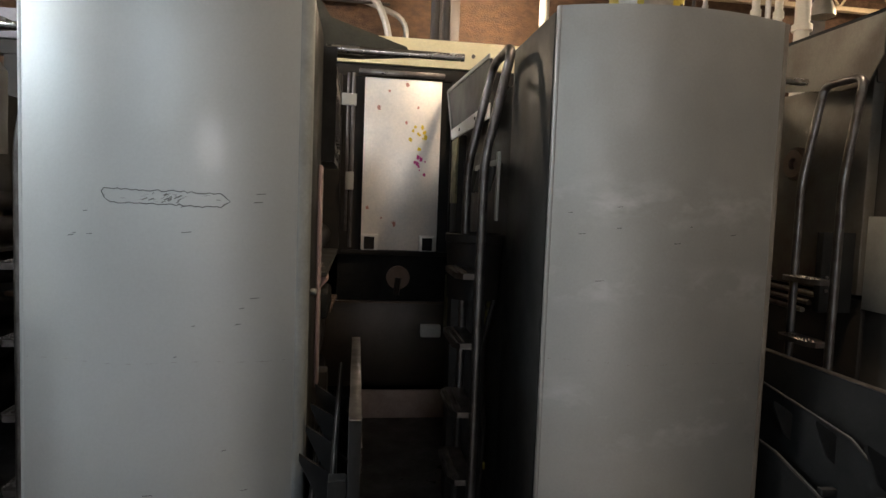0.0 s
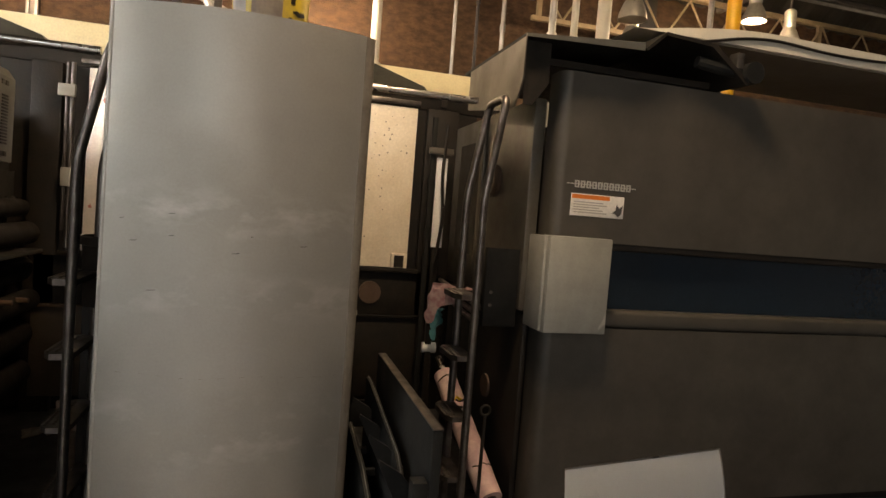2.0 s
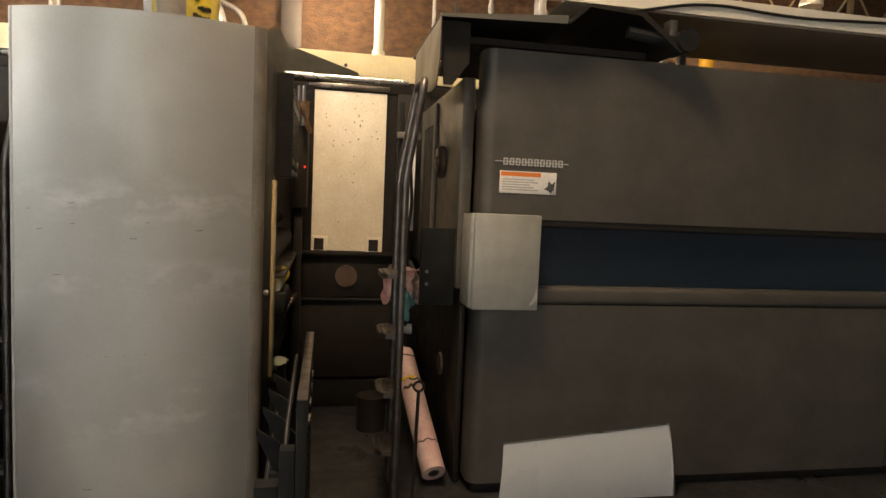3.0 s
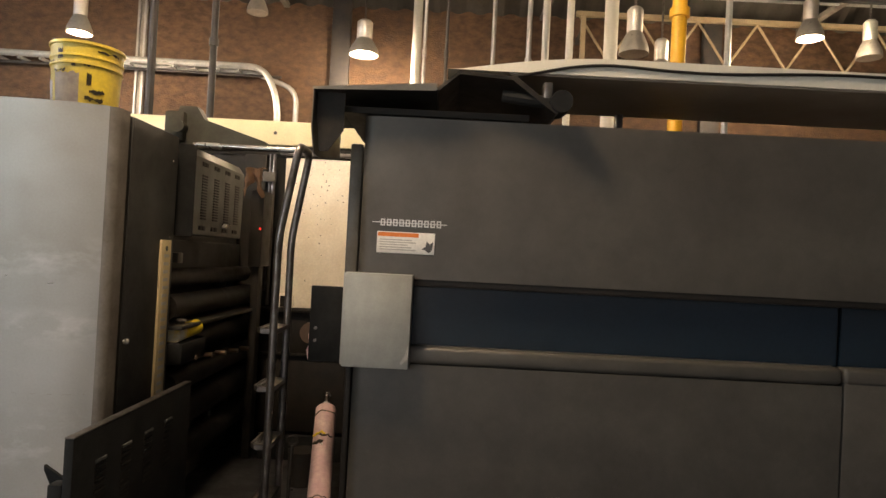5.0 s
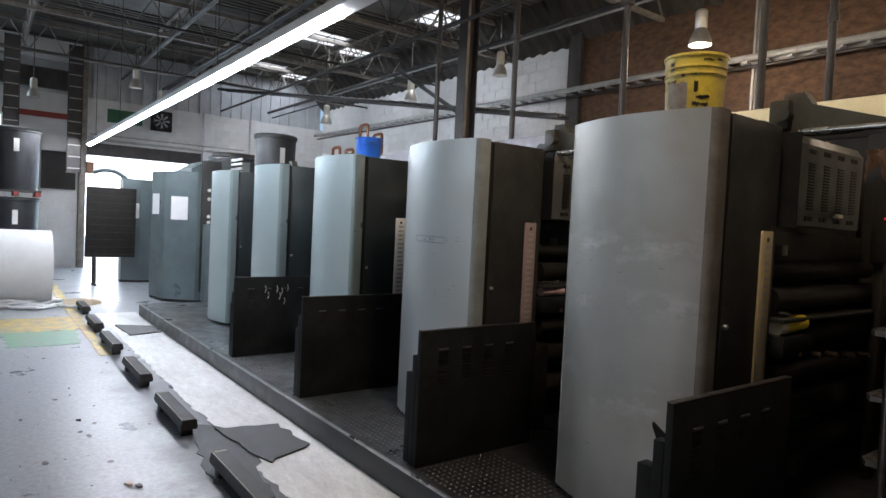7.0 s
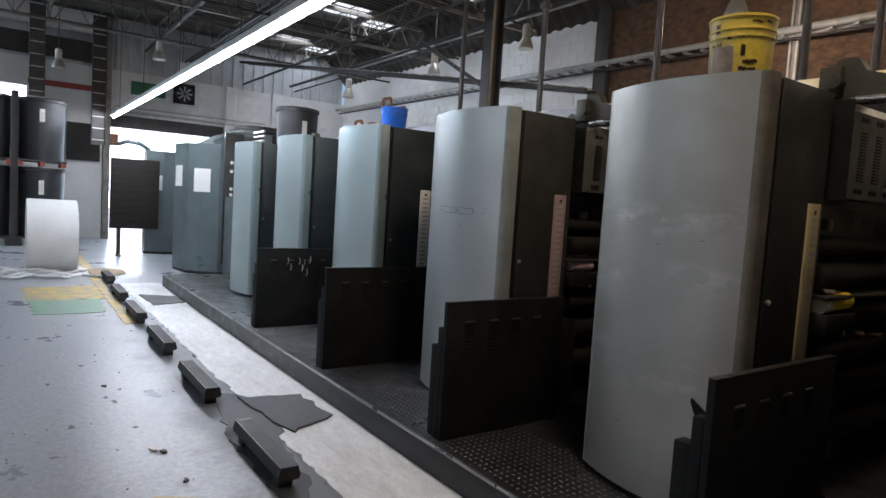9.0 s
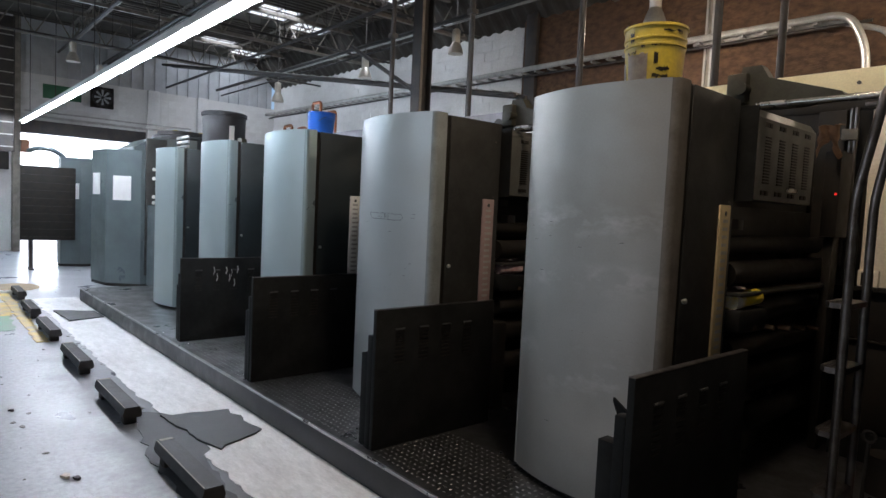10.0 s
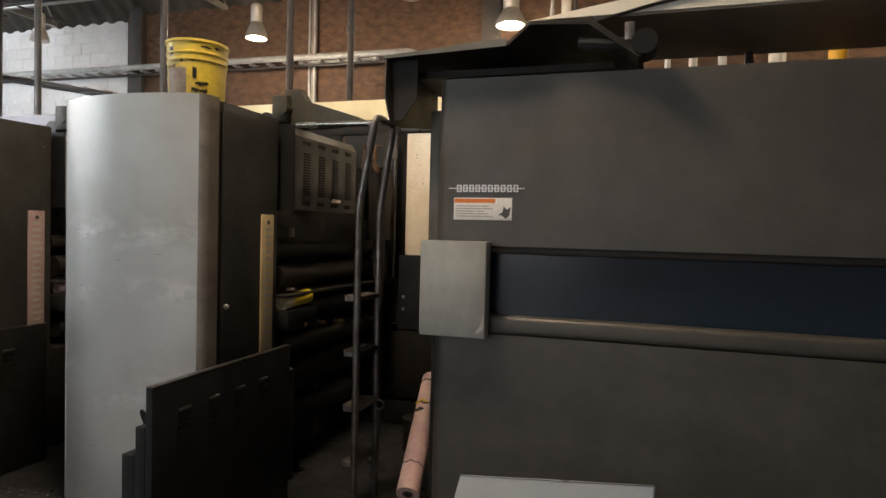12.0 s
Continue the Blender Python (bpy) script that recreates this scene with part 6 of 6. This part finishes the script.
for a_, b_, r_ in (((-15.7, 5.6, 4.75), (-5.6, 5.6, 4.75), 0.025), ((-15.7, 3.7, 4.9), (-3.0, 3.7, 4.9), 0.03), ((-15.7, 6.7, 4.55), (-6.0, 6.7, 4.55), 0.02),
                   ((-9.4, -2.0, 4.85), (-9.4, 8.2, 4.85), 0.022), ((-12.6, -2.0, 4.7), (-12.6, 8.2, 4.7), 0.025), ((-6.4, 0.6, 4.9), (-6.4, 8.2, 4.9), 0.018)):
    make_conduit(a_, b_, r_)

# ---- chips and flakes in the floor paint ----
rnd = random.Random(77)
chips = B()
for k in range(260):
    x, y = rnd.uniform(-8.5, 2.0), rnd.uniform(-2.6, 1.5)
    r, st = rnd.uniform(0.004, 0.022) * rnd.uniform(0.5, 1.0), rnd.uniform(1.0, 2.6)
    n = rnd.randint(5, 8)
    prism(chips, [(x + st * r * rnd.uniform(0.5, 1.2) * math.cos(2 * math.pi * q / n), y + r * rnd.uniform(0.5, 1.2) * math.sin(2 * math.pi * q / n)) for q in range(n)], "z", 0.0005, 0.0024 + 0.0006 * rnd.random())
me = finish("floor_chip", chips, surface("bare_chipped_concrete", (0.12, 0.115, 0.11), (0.2, 0.19, 0.18), 0.7, 0, 30, 120, 0.1), False)
fch = new("floor_chip", me)
tagged(fch, "dark chips worn out of the grey floor paint", "floor chips", kind="stuff")

# ---- roof coming down to the back wall ----
slope = B()
ridge = []
for k in range(401):
    x, dz = XE + 0.0755 * k, (0.0, 0.0, -0.035, -0.035)[k % 4]
    ridge.append((slope.verts.new((x, 7.78, 5.745 + dz)), slope.verts.new((x, YB - 0.005, 5.03 + dz))))
for (a0, a1), (b0, b1) in zip(ridge, ridge[1:]):
    slope.faces.new((a0, b0, b1, a1))
bmesh.ops.solidify(slope, geom=slope.faces[:], thickness=0.004)
solid("roof_slope", slope, roof_metal, "dark ribbed roof sheet sloping down to the back wall", "ceiling", kind="structure", smooth=False)
gd = thing("lattice_girder", "cream painted light lattice girder along the back wall", "girder", "", (0, 8.0, 0))
for z in (4.28, 4.93):
    part("chord", box(B(), 4.2, 13.9, -0.035, 0.035, z, z + 0.06), girder_cream, gd)
for k in range(12):
    x = 4.25 + 0.8 * k
    part("web_bar", tube(B(), [(x, 0, 4.93), (x + 0.4, 0, 4.33)], 0.016, 6), girder_cream, gd)
    part("web_bar", tube(B(), [(x + 0.4, 0, 4.33), (x + 0.8, 0, 4.93)], 0.016, 6), girder_cream, gd)
for x in (4.3, 9.0, 13.7):
    part("bracket", box(B(), x - 0.04, x + 0.04, 0.036, 0.30, 4.64, 4.72), dark_steel, gd)
    part("post", box(B(), x - 0.03, x + 0.03, -0.03, 0.034, 4.341, 4.929), girder_cream, gd)

# ---- wear on the covers ----
for tw in towers[:2]:
    part("crease", tube(B(), [(0.02 + 0.72 * k / 12, front_y(0.02 + 0.72 * k / 12) + 0.0006, 0.80 + 0.004 * math.sin(k)) for k in range(13)], 0.0009, 5), trim_worn, tw, "faint crease across the sheet")
for k, (y, z) in enumerate(((0.42, 0.62), (0.45, 0.55), (0.47, 0.6), (0.50, 0.5), (0.53, 0.63), (0.30, 0.62), (0.33, 0.56))):
    part("paint_scrape", tube(B(), [(0.001, y, z), (0.001, y + 0.012, z + 0.03), (0.001, y + 0.004, z + 0.07)], 0.004, 5), sticker_white, guards[3], "scraped white paint")
lv = thing("ink_key_lever", "bent dark lever with two pinkish knobs", "lever", "", (0.36, 3.0, 1.2))
part("rod", tube(B(), rounded([(-0.05, 0, 0.08), (0.02, 0, 0.05), (0.08, 0, 0.02), (0.2, 0, 0.02)], 0.03), 0.008, 8), steel_tube, lv)
for x in (-0.06, -0.025):
    part("knob", lathe(B(), [(0.001, -0.02), (0.018, -0.01), (0.02, 0.01), (0.001, 0.02)], 14), rag_pink, lv).location = (x, 0, 0.085 - (x + 0.06) * 0.4)

# ---- block courses of the white walls ----
def block_mesh(name, w, h, d, material):
    return finish(name, box(B(), 0, d, 0.004, w - 0.004, 0.004, h - 0.004), material, False)


west = bpy.data.objects["wall_west"]
course = block_mesh("block", 0.4, 0.2, 0.008, surface("white_block_face", (0.7, 0.7, 0.69), (0.58, 0.57, 0.55), 0.65, 0, 3, 40, 0.12, 0.6, vary=0.05))
for k in range(22):
    for j in range(14):
        y = 4.92 + (0.2 if k % 2 else 0.0) + 0.4 * j - 0.4
        z = 0.02 + 0.2 * k
        if DY1 + 0.12 < y and y + 0.4 < YB and not (5.68 < y < 6.42) and 2.0 < z + 0.2 < 4.42:
            ob = new("block", course)
            ob.parent, ob.location = west, (XE, y, z)
for k in range(7):
    for j in range(6):
        y, z = 1.83 + 0.4 * j + (0.2 if k % 2 else 0.0), 3.02 + 0.2 * k
        if y + 0.4 < 4.6 and z > DZ + 0.33 and z + 0.2 < 4.42:
            ob = new("block", course)
            ob.parent, ob.location = west, (XE, y, z)
north = bpy.data.objects["wall_north_white"]
verts, faces = [], []
for k in range(19):
    for j in range(26):
        x, z = XE + 0.05 + 0.4 * j + (0.2 if k % 2 else 0.0), 1.9 + 0.2 * k
        if x + 0.4 > -5.5:
            continue
        n0 = len(verts)
        for yy in (YB, YB - 0.008):
            verts += [(x + 0.004, yy, z + 0.004), (x + 0.396, yy, z + 0.004), (x + 0.396, yy, z + 0.196), (x + 0.004, yy, z + 0.196)]
        faces += [(n0 + 4, n0 + 5, n0 + 6, n0 + 7), (n0, n0 + 1, n0 + 5, n0 + 4), (n0 + 1, n0 + 2, n0 + 6, n0 + 5), (n0 + 2, n0 + 3, n0 + 7, n0 + 6), (n0 + 3, n0, n0 + 4, n0 + 7)]
me = bpy.data.meshes.new("block_courses")
me.from_pydata(verts, [], faces)
me.materials.append(white_wall)
cb = new("block_courses", me)
cb.parent = north
tagged(cb, "white painted wall blocks", kind="stuff")
